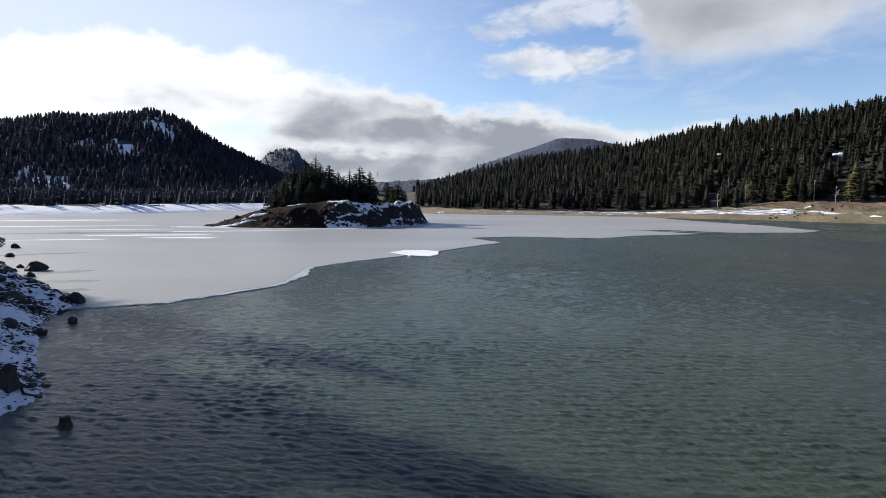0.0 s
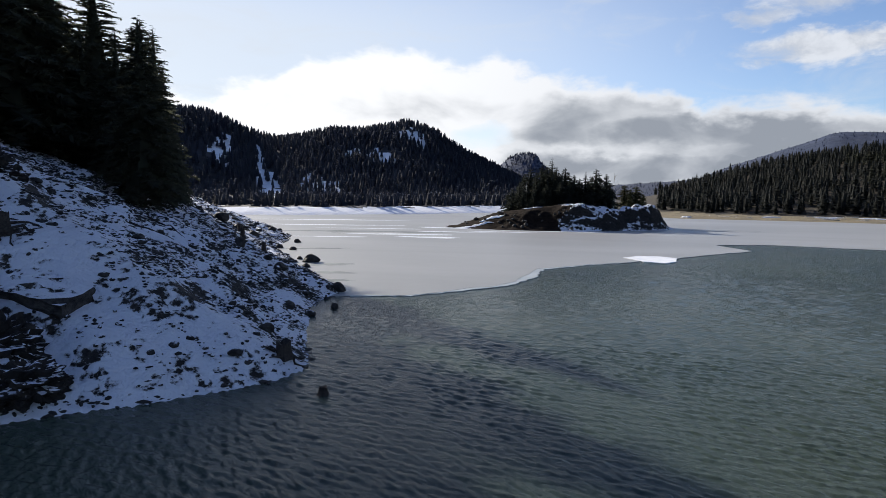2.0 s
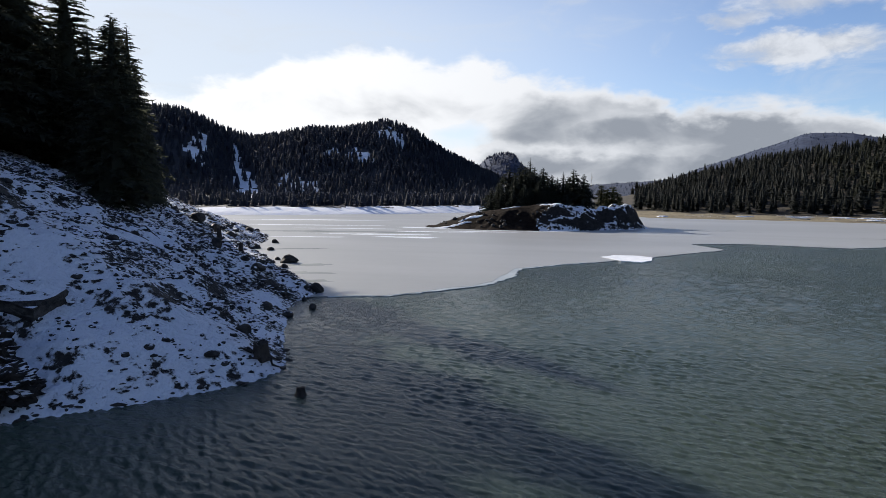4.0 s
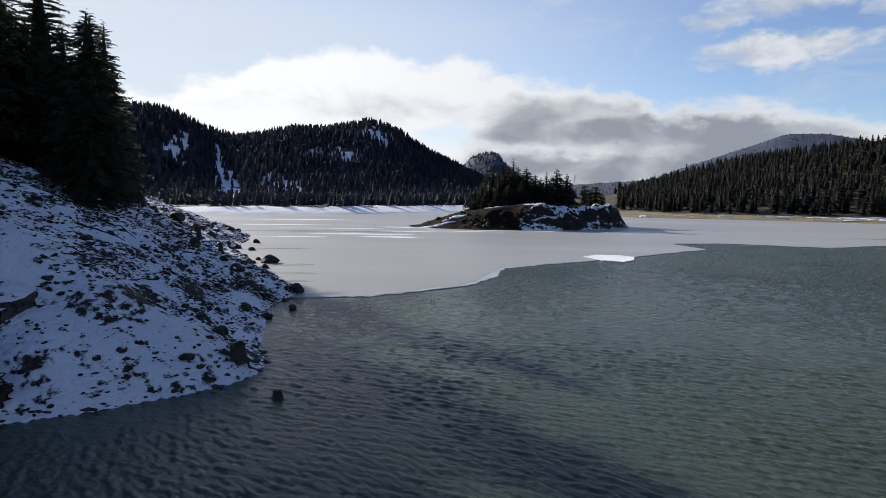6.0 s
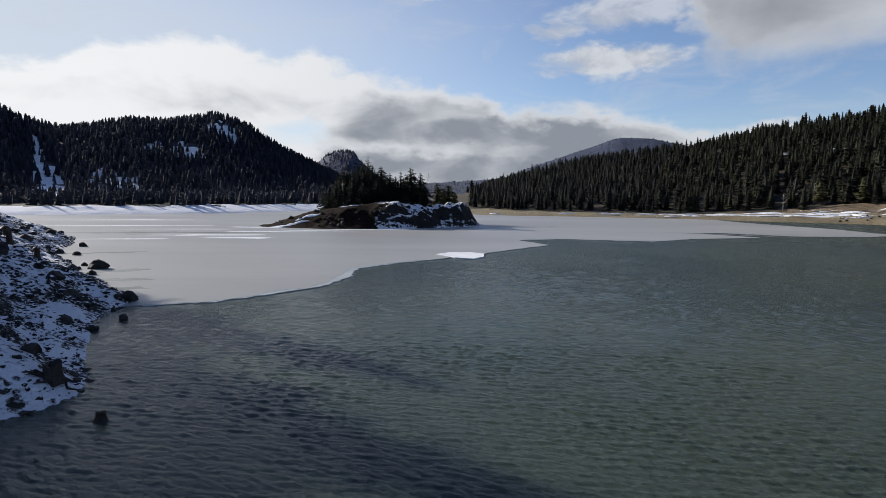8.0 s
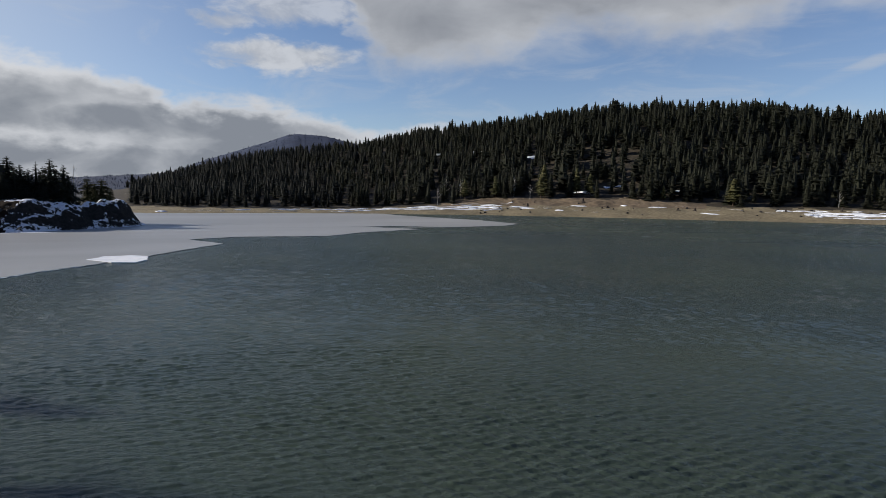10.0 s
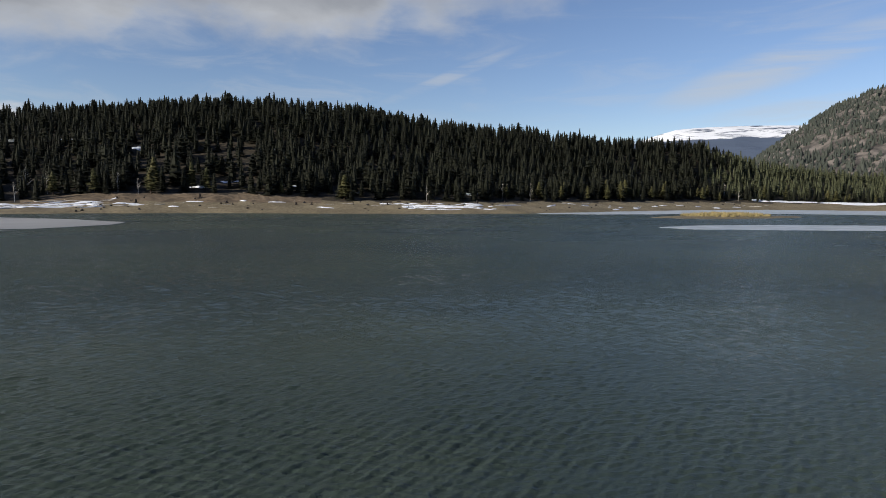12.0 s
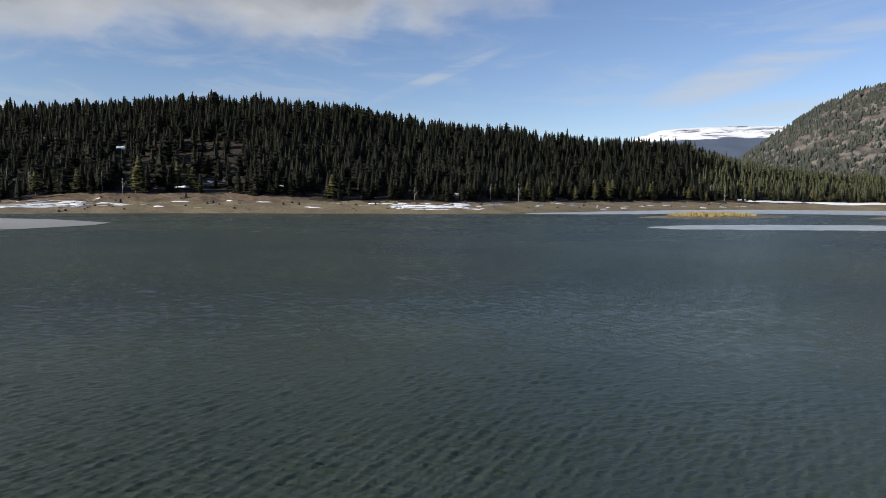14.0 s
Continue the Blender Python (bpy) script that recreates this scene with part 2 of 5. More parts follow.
GREY_WOOD = speckled("weathered_wood", (0.3, 0.28, 0.25), (0.6, 0.57, 0.52), 5.0, 0.85, 0.5, 0.03)
DARK_WOOD = speckled("wet_wood", (0.012, 0.01, 0.009), (0.05, 0.04, 0.034), 9.0, 0.8, 0.7, 0.03)
ROCK = snowy("snow_dusted_rock", (0.01, 0.009, 0.009), (0.045, 0.042, 0.04), 1.02, 1.12, 2.6, white=0.8)
CRAG = snowy("snow_caught_crag", (0.008, 0.007, 0.007), (0.034, 0.028, 0.024), 0.95, 1.03, 1.3, 0.62, 0.9, 0.3, 0.3, 0.8)
BARE_ROCK = speckled("dark_wet_rock", (0.01, 0.009, 0.009), (0.045, 0.041, 0.038), 2.0, 0.75, 0.8, 0.1)
CLIFF = snowy("snow_streaked_basalt", (0.006, 0.006, 0.006), (0.025, 0.022, 0.02), 0.94, 1.0, 1.5, 0.55, 0.9, 0.6, 0.3)
BANK = snowy("snow_covered_bank", (0.02, 0.018, 0.017), (0.08, 0.072, 0.065), 0.775, 0.835, 1.5, 0.75, 1.0, 0.45, 0.12, 0.77)
TALUS = snowy("snowy_talus", (0.012, 0.011, 0.011), (0.045, 0.041, 0.038), 0.795, 0.87, 2.6, 0.75, 0.9, 0.25, 0.1, 0.79)
BEACH = speckled("tan_gravel_beach", (0.115, 0.093, 0.056), (0.25, 0.205, 0.126), 0.8, 0.95, 0.6, 0.2, 0.08)
BLUFF = speckled("eroded_earth_bluff", (0.085, 0.063, 0.041), (0.21, 0.155, 0.1), 0.35, 0.95, 0.9, 0.8, 0.2)
MUD = speckled("brown_lake_shore_mud", (0.007, 0.005, 0.004), (0.024, 0.016, 0.0115), 0.9, 0.9, 0.8, 0.3, 0.12, 0.04)
FLOOR = snowy("forest_floor", (0.018, 0.015, 0.01), (0.06, 0.047, 0.03), 1.08, 1.16, 0.25, 0.9, 0.6, 0.5)
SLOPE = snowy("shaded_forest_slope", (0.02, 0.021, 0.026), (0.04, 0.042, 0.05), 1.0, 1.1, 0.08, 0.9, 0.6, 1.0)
SNOW = speckled("snow", (0.7, 0.73, 0.79), (0.85, 0.87, 0.9), 0.8, 0.7, 0.4, 0.1)
SNOWBANK = snowy("snow_on_shore", (0.05, 0.045, 0.04), (0.14, 0.12, 0.1), 0.5, 0.62, 0.3, 0.8, 0.6, 0.4)
REED = foliage("dry_grass", (0.2, 0.16, 0.07), (0.4, 0.33, 0.16), 0.5)
ROCKHILL = snowy("scrubby_rock_slope", (0.06, 0.055, 0.05), (0.2, 0.175, 0.155), 1.14, 1.2, 0.035, 0.8, 0.9, 8.0, 0.3)
# the blue here stands in for haze over the far hills
FARHILL = speckled("haze_tinted_wooded_hill", (0.02, 0.031, 0.064), (0.036, 0.052, 0.1), 0.02, 0.95, 0.8, 8.0)
SNOWMTN, n, s = material("snow_mountain", 0.85)
p = place(n)
flat_bands = n.node("ShaderNodeMapping")
flat_bands.inputs["Scale"].default_value = (0.6, 0.6, 4.0)
n.put(flat_bands.inputs["Vector"], p)
crags = n.noise(flat_bands.outputs[0], 0.008, 8.0, 0.68, 0.6)
line = n.math("ADD", n.smooth(n.xyz(p)[2], 285, 340, -0.5, 0.1), crags)
n.put(s.inputs["Base Color"], n.mix(n.smooth(line, 0.47, 0.6), (0.075, 0.1, 0.15, 1), (0.8, 0.82, 0.86, 1)))
relief(n, s, crags, 0.5, 16.0)

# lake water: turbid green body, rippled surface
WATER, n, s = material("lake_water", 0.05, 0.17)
p = place(n)
s.inputs["IOR"].default_value = 1.33
cloudy = n.noise(p, 0.03, 4.0)
n.put(s.inputs["Base Color"], n.mix(n.smooth(cloudy, 0.3, 0.7), (0.033, 0.049, 0.045, 1), (0.051, 0.068, 0.051, 1)))
# crests run across the wind, which blows to the north-east
blown = n.combine(n.math("MULTIPLY", n.vec("DOT_PRODUCT", p, (0.866, -0.5, 0.0)), 0.5), n.vec("DOT_PRODUCT", p, (0.5, 0.866, 0.0)), 0.0)
ripple = n.noise(blown, 6.0, 4.0, 0.65, 0.25)
swell = n.noise(blown, 1.5, 6.0, 0.62, 0.3)
# stronger relief with distance from the origin, to fit the camera's view
far_bump = n.smooth(n.vec("LENGTH", p), 28.0, 160.0, 1.0, 11.0)
relief(n, s, n.math("MULTIPLY_ADD", swell, far_bump, ripple), 0.9, 0.06)
# roughness grows with distance from the origin, fitted to the camera's view
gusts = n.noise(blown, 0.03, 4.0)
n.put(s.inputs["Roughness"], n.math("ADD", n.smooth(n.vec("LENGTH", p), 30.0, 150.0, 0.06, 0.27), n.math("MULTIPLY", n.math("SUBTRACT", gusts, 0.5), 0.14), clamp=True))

# lake ice: grey, partly snow-dusted
ICE, n, s = material("lake_ice", 0.45, 0.4)
p = place(n)
turned = n.node("ShaderNodeMapping")
turned.inputs["Rotation"].default_value = (0, 0, radians(12))
turned.inputs["Scale"].default_value = (0.3, 1.0, 1.0)
n.put(turned.inputs["Vector"], p)
drift, grain = n.noise(turned.outputs[0], 0.035, 6.0, 0.55, 0.4), n.noise(p, 0.6, 5.0)
n.put(s.inputs["Base Color"], n.mix(n.math("ADD", n.smooth(drift, 0.35, 0.75, 0.2, 0.65), n.math("MULTIPLY", grain, 0.15)), (0.24, 0.24, 0.238, 1), (0.4, 0.4, 0.395, 1)))
relief(n, s, n.math("ADD", grain, n.math("MULTIPLY", drift, 2.0)), 0.25, 0.05)
PALE_ICE = speckled("pale_drift_ice", (0.3, 0.34, 0.37), (0.48, 0.52, 0.55), 0.12, 0.5, 0.2, 0.03)
THIN_ICE = speckled("thin_wet_ice", (0.12, 0.14, 0.14), (0.22, 0.24, 0.24), 0.15, 0.6, 0.2, 0.03)

# ---- helpers for meshes ----
def mesh_of(name, verts, faces, mats, smooth=False, index=None):
    me = bpy.data.meshes.new(name)
    verts = np.asarray(verts, dtype=np.float64)
    if isinstance(faces, np.ndarray):
        k = faces.shape[1]
        me.vertices.add(len(verts))
        me.vertices.foreach_set("co", verts.ravel())
        me.loops.add(faces.size)
        me.loops.foreach_set("vertex_index", faces.ravel().astype(np.int32))
        me.polygons.add(len(faces))
        me.polygons.foreach_set("loop_start", np.arange(0, faces.size, k, dtype=np.int32))
    else:
        me.from_pydata([tuple(v) for v in verts], [], faces)
    for m in mats if isinstance(mats, (list, tuple)) else [mats]:
        me.materials.append(m)
    if index is not None:
        me.polygons.foreach_set("material_index", np.asarray(index, dtype=np.int32))
    me.polygons.foreach_set("use_smooth", np.full(len(me.polygons), smooth))
    me.update(calc_edges=True)
    return me


def part(name, me, parent, label=""):
    """One mesh as a part of a thing."""
    ob = new(name, me)
    ob.parent = parent
    return tagged(ob, label)


def thing(name, label, category, group="", kind=""):
    return tagged(new(name), label, category, group, kind)


def bumps(x, y, scale, octaves=4, seed=0.0):
    """Smooth lumpy field, about -1 to 1, for arrays."""
    total, amp, f = np.zeros(np.shape(x)), 1.0, 1.0 / scale
    rng = np.random.RandomState(int(seed * 97) + 5)
    for _ in range(octaves):
        layer = np.zeros(np.shape(x))
        for _ in range(5):
            a, ph, k = rng.uniform(0, 2 * math.pi), rng.uniform(0, 6.28), rng.uniform(0.7, 1.4)
            layer += np.sin((np.cos(a) * x + np.sin(a) * y) * f * k * 6.28 + ph)
        total += amp * layer / 5 * 1.3
        amp, f = amp * 0.5, f * 2.1
    return total


def step(a, b, v):
    q = np.clip((v - a) / (b - a), 0, 1)
    return q * q * (3 - 2 * q)


def grid(nu, nv):
    i = np.arange((nu - 1) * (nv - 1))
    a = (i // (nv - 1)) * nv + i % (nv - 1)
    return np.stack([a, a + nv, a + nv + 1, a + 1], 1)


def distance(x, y, ring):
    """Distance from a closed outline, above zero outside it."""
    x, y = np.asarray(x, float), np.asarray(y, float)
    best, inside = np.full(x.shape, 1e9), np.zeros(x.shape, bool)
    for (ax, ay), (bx, by) in zip(ring, ring[1:] + ring[:1]):
        dx, dy = bx - ax, by - ay
        u = np.clip(((x - ax) * dx + (y - ay) * dy) / (dx * dx + dy * dy), 0, 1)
        best = np.minimum(best, np.hypot(x - ax - u * dx, y - ay - u * dy))
        cross = (ay > y) != (by > y)
        inside ^= cross & (x < ax + (y - ay) * dx / (dy if dy else 1e-9))
    return np.where(inside, -best, best)


# ---- the land ----
LAKE = [
    (-70, -160), (-62, -60), (-50, -15), (-36, 10), (-27.4, 18.2), (-24, 21), (-21.7, 23.5), (-19.8, 26.2), (-19.6, 28.6), (-22, 33), (-24.9, 39),
    (-28.6, 44.5), (-31, 53.5), (-42.5, 65), (-60, 85), (-82, 120), (-100, 135), (-140, 148), (-200, 165), (-215, 195), (-169, 206), (-135, 231), (-107, 259),
    (-85, 300), (-60, 330), (-20, 310), (0, 276), (63, 270), (95, 262), (135, 245), (160, 226), (190, 198), (225, 165), (254, 136), (283, 116), (325, 100),
    (385, 82), (430, 62), (500, 20), (560, -60), (600, -200), (400, -350), (100, -300),
]
# heading, height of the tree tops over the eye's level (degrees)
TOPS = [
    (-180, 4), (-90, 7), (-60, 7.5), (-43, 6.9), (-40.5, 6.8), (-38.5, 6.1), (-37.2, 5.4), (-34.7, 4.8), (-33, 5.1), (-29.4, 5.8), (-27, 6.0), (-23.4, 6.7), (-20.3, 5.6), (-18, 4.1),
    (-15.8, 3.0), (-13.1, 1.8), (-9, 0.3), (-4, -0.1), (-1.5, 0.5), (0.9, 1.1), (4.7, 2.2), (8.2, 3.1), (13.3, 4.0), (21, 4.9), (24, 5.7), (28.6, 6.3), (33.5, 6.8),
    (41.3, 7.8), (46, 8.0), (51.4, 7.6), (57.4, 6.7), (65.2, 6.0), (75.8, 4.9), (82.4, 4.4), (84.5, 3.6), (86.8, 2.9), (91, 2.1), (97, 1.5), (112, 1.5), (140, 3), (180, 4),
]
# heading, distance of the ridge line
RIDGE = [(-180, 700), (-60, 620), (-43, 640), (-37, 665), (-23, 710), (-18, 690), (-9, 660), (-1.5, 650), (8, 640), (21, 580), (46, 550), (65, 580), (82, 650), (91, 740), (112, 800), (180, 700)]


def table(rows, v):
    return np.interp(v, [q[0] for q in rows], [q[1] for q in rows])


def right_side(head):
    return step(-6, -2, head)


def land(x, y):
    """Height of the ground, and the distance from the water's edge."""
    s = distance(x, y, LAKE) + bumps(x, y, 60, 4, 1) * 1.6
    r, head = np.hypot(x, y), np.degrees(np.arctan2(x, y))
    right = right_side(head)
    far = table(RIDGE, head)
    tree = 7.5 + right * (0.9 + 3 * step(14, 38, head) - 2.5 * step(78, 90, head))
    crest = 10 + far * np.tan(np.radians(table(TOPS, head))) - tree * 0.9
    s0, rim = 16 + 24 * right, 3.0 + (-1.8 + 4.4 * step(16, 34, head) * (1 - 0.16 * step(44, 60, head))) * right
    run = np.maximum(s + far - r, s0 + 60) - s0
    t = np.clip((s - s0) / run, 0, 1)
    rise = (0.55 * t + 0.45 * step(0, 1, t)) * right + (0.05 * t + 0.95 * step(0.16, 1.02, t)) * (1 - right)
    z = rim * np.clip(s / s0, 0, 1) ** 0.8 + np.maximum(crest - rim, -1) * rise
    z = z * (1 - 0.45 * step(0, 500, r - far)) + bumps(x, y, 160, 4, 2) * 0.035 * np.maximum(z - rim, 0)
    z = z + bumps(x, y, 22, 3, 3) * 0.25 * np.clip(s / 12, 0, 1)
    # an eroded scarp behind part of the beach
    z = z + step(26, 31, head) * (1 - step(43, 51, head)) * step(27, 41, s + bumps(x, y, 18, 3, 5) * 2.5) * 1.6 * right
    # the near spur on the lake's south shore
    spur = 0.47 * np.maximum(s, 0) ** 0.98 + bumps(x, y, 14, 4, 4) * 0.4 * np.clip(s / 5, 0, 1)
    spur = np.where(spur > 20, 20 + (spur - 20) * 0.35, spur)
    here = (1 - step(150, 185, np.hypot(x + 60, y - 50))) * step(0, 1, (x < 0) * 1.0)
    z = z * (1 - here) + spur * here
    return np.where(s < 0, np.maximum(s * 0.3, -4), z), s


heads = np.concatenate([np.arange(-180, -75, 3.0), np.arange(-75, 114, 0.4), np.arange(114, 181, 3.0)])
rings = np.concatenate([[0.5, 12], np.geomspace(16, 222, 60), np.arange(225, 430, 2.5), np.geomspace(434, 4700, 90)])
HH, RR = np.meshgrid(np.radians(heads), rings, indexing="ij")
GX, GY = RR * np.sin(HH), RR * np.cos(HH)
GZ, GS = land(GX, GY)
near_bank = (1 - step(100, 118, np.hypot(GX + 62, GY - 55))) * (GX < 0)
GZ = GZ - 1.6 * near_bank * (GS > -3)


def seen_height(x, y, z):
    return np.degrees(np.arctan2(z - 10, np.hypot(x, y)))


def open_snow(x, y, z):
    """Treeless snowfields on the hills across the ice: above zero inside."""
    head, up = np.degrees(np.arctan2(x, y)), seen_height(x, y, z)
    best = np.full(np.shape(x), -1.0)
    for h, e, dh, de, lean in ((-39.6, 3.6, 0.9, 1.3, 0.3), (-36.2, 2.6, 0.35, 1.6, -0.2), (-35.4, 0.5, 1.1, 1.5, -0.5), (-31.0, 0.5, 1.6, 0.8, -1.0), (-22.6, 5.0, 1.5, 0.9, -0.9), (-25.6, 3.3, 1.2, 0.6, 0), (-28.2, 3.4, 0.8, 0.5, 0)):
        q = 1 - ((head - h - lean * (up - e)) / dh) ** 2 - ((up - e) / de) ** 2
        best = np.maximum(best, q)
    return best * 0.9 - 0.02 + bumps(x, y, 24, 5, 6) * 0.75


quads = grid(len(heads), len(rings))
cx, cy, cz, cs = (q.ravel()[quads].mean(1) for q in (GX, GY, GZ, GS))
chead = np.degrees(np.arctan2(cx, cy))
jitter = bumps(cx, cy, 25, 3, 7) * 5
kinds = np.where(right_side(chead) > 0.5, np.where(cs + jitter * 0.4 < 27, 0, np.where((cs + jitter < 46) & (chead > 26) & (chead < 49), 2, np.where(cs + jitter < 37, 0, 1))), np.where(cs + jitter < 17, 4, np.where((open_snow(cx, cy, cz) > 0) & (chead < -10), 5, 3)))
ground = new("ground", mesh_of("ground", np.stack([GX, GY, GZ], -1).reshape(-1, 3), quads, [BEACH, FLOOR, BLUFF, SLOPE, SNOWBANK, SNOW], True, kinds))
tagged(ground, "lake basin with gravel beaches, forest floor and snowy slopes", "ground", kind="structure")

# the snowy near bank, in finer detail
bx, by = np.meshgrid(np.arange(-150, -14, 0.45), np.arange(-45, 152, 0.45), indexing="ij")
bz, bs = land(bx, by)


def talus(x, y):
    """One in the rubble of the upper slope, nought on the smooth snow below it."""
    return step(-1.0, 2.2, y - 28.8 - np.maximum(-37 - x, 0) * 0.6 + bumps(x, y, 12, 3, 8) * 1.3)


rough_zone = talus(bx, by)


def bank_detail(x, y, s_):
    """Snow drifts and lumps on the near bank, added to the plain slope."""
    rough_ = talus(x, y)
    drifts = (0.55 - np.abs(bumps(x * 0.55 + y * 0.45, y, 9, 2, 44))) * 0.6 * (1 - rough_ * 0.6)
    return np.clip(s_ / 2.5, 0, 1) * (drifts + bumps(x, y, 3.2, 3, 9) * 0.2 * (0.35 + rough_) + bumps(x, y, 1.3, 2, 10) * 0.07 * rough_)


def surface(x, y):
    """Height of the ground as it is seen, drifts and all."""
    z, s_ = land(x, y)
    return z + bank_detail(x, y, s_) * ((np.asarray(x) < -14) & (np.hypot(np.asarray(x) + 62, np.asarray(y) - 55) < 115)), s_


bz = bz + bank_detail(bx, by, bs)
bq = grid(*bx.shape)
inside = (bs.ravel()[bq].max(1) > -2.5) & (np.hypot(bx.ravel()[bq].mean(1) + 62, by.ravel()[bq].mean(1) - 55) < 116)
bank = new("bank", mesh_of("bank", np.stack([bx, by, bz], -1).reshape(-1, 3), bq[inside], [BANK, TALUS], True, (rough_zone.ravel()[bq[inside]].mean(1) > 0.5) * 1))
tagged(bank, "steep snow-covered rocky bank falling to the lake", "bank", kind="structure")

# the lake: a flat sheet far out, real waves within reach of the eye
water = new("water", mesh_of("water", [(-900, -900, -0.14), (1300, -900, -0.14), (1300, 900, -0.14), (-900, 900, -0.14)], [(0, 1, 2, 3)], WATER))
tagged(water, "rippled dark green lake water", "water", kind="structure")


def waves(x, y, spacing):
    """Short-crested wind waves running north-east; those too short for the mesh are left out."""
    g = np.random.RandomState(77)
    z = np.zeros(np.shape(x))
    for i in range(64):
        long = 0.14 * (7.5 ** (i / 63.0)) * g.uniform(0.9, 1.1)
        a = radians(60) + g.normal(0, 0.42)
        k = 6.2832 / long
        ph = (np.cos(a) * x + np.sin(a) * y) * k + g.uniform(0, 6.28)
        weight = 0.35 + 0.65 * math.exp(-(math.log(long / 0.42) / 0.6) ** 2)
        z += STEEP * weight * np.clip((long / spacing - 1.8) / 1.5, 0, 1) / k * (np.sin(ph) if i % 2 else 1.3 * (1 - 2 * np.abs(np.sin(ph / 2))))
    return z * (0.8 + 0.4 * bumps(x, y, 30, 2, 21))


STEEP = 0.07
for h0, h1, r0, r1, growth, arc in ((-62, 102, 15, 40, 0.003, 0.19), (-40, 104, 39.7, 210, 0.0056, 0.4), (-60, 112, 209, 900, 0.06, 1.0)):
    rs, r = [], r0
    while r < r1:
        rs.append(r)
        r += max(0.065, min(r * r / 11000, r * growth))
    rs = np.array(rs)
    hh, rr = np.meshgrid(np.radians(np.arange(h0, h1, arc)), rs, indexing="ij")
    wxs, wys = rr * np.sin(hh), rr * np.cos(hh)
    sheet = new("water", mesh_of("water", np.stack([wxs, wys, waves(wxs, wys, np.maximum(rr * 0.0033, 0.07)) * (1 - step(150, 208, rr))], -1).reshape(-1, 3), grid(*rr.shape)[:, ::-1].copy(), WATER, True))
    tagged(sheet, "wind-ruffled dark green lake water", "water", kind="structure")


def slab(name, ring, z, thick, mat, jag=0.35, cell=2.0, seed=1):
    """A flat floating sheet with an uneven edge and real thickness."""
    pts = []
    rng = random.Random(seed)
    for (ax, ay), (bx_, by_) in zip(ring, ring[1:] + ring[:1]):
        length = math.hypot(bx_ - ax, by_ - ay)
        k = max(1, min(40, int(length / cell)))
        for i in range(k):
            u = i / k
            j = jag if length < 120 else 0
            pts.append((ax + (bx_ - ax) * u + rng.uniform(-j, j), ay + (by_ - ay) * u + rng.uniform(-j, j)))
    bm = bmesh.new()
    vs = [bm.verts.new((x, y, z)) for x, y in pts]
    top = bm.faces.new(vs)
    if top.normal.z < 0 or sum((pts[i][0] - pts[i - 1][0]) * (pts[i][1] + pts[i - 1][1]) for i in range(len(pts))) > 0:
        top.normal_flip()
    out = bmesh.ops.extrude_face_region(bm, geom=[top])
    for e in out["geom"]:
        if isinstance(e, bmesh.types.BMVert):
            e.co.z -= thick
    bmesh.ops.recalc_face_normals(bm, faces=bm.faces)
    bmesh.ops.triangulate(bm, faces=[f for f in bm.faces if len(f.verts) > 4])
    me = bpy.data.meshes.new(name)
    bm.to_mesh(me)
    bm.free()
    me.materials.append(mat)
    return new(name, me)


ICE_EDGE = [
    (-34, 49), (-29.4, 50.9), (-24.5, 53.2), (-21, 58.5), (-17.5, 64), (-16.8, 71.5), (-16.9, 79.5), (-12.5, 85.6), (-6, 92.7), (0.2, 101), (6.5, 111), (13.2, 120.5),
    (7.9, 132.5), (19, 137.4), (30, 135.2), (36.6, 134), (48, 144), (67.9, 152.9), (55.7, 166.9), (65.1, 168.9), (80.4, 159.3), (101.2, 163), (110.8, 171.8),
    (110.4, 200), (105.7, 213.9), (99, 238), (96, 275), (0, 300), (-60, 345), (-120, 300), (-230, 215), (-230, 160), (-120, 135), (-75, 95),
]
ice = tagged(slab("ice_sheet", ICE_EDGE, 0.075, 0.14, ICE), "grey lake ice sheet dusted with snow", "ice", kind="structure")

# a rim of pale slush, frozen thin along the edge towards the bank
rim_in = ICE_EDGE[1:9]
rim_out = []
for k, (x, y) in enumerate(rim_in):
    (ax, ay), (ex, ey) = rim_in[max(k - 1, 0)], rim_in[min(k + 1, len(rim_in) - 1)]
    run_ = math.hypot(ex - ax, ey - ay)
    off_ = (0.1, 0.4, 0.6, 0.7, 1.1, 0.8, 0.4, 0.1)[k]
    rim_out.append((x + (ey - ay) / run_ * off_, y - (ex - ax) / run_ * off_))
slush = tagged(slab("slush_rim", [(x - 0.6, y + 0.6) for x, y in rim_in] + rim_out[::-1], 0.055, 0.07, PALE_ICE, 0.3, 0.7, 8), "thin rim of pale slush along the ice edge", "ice", kind="structure")

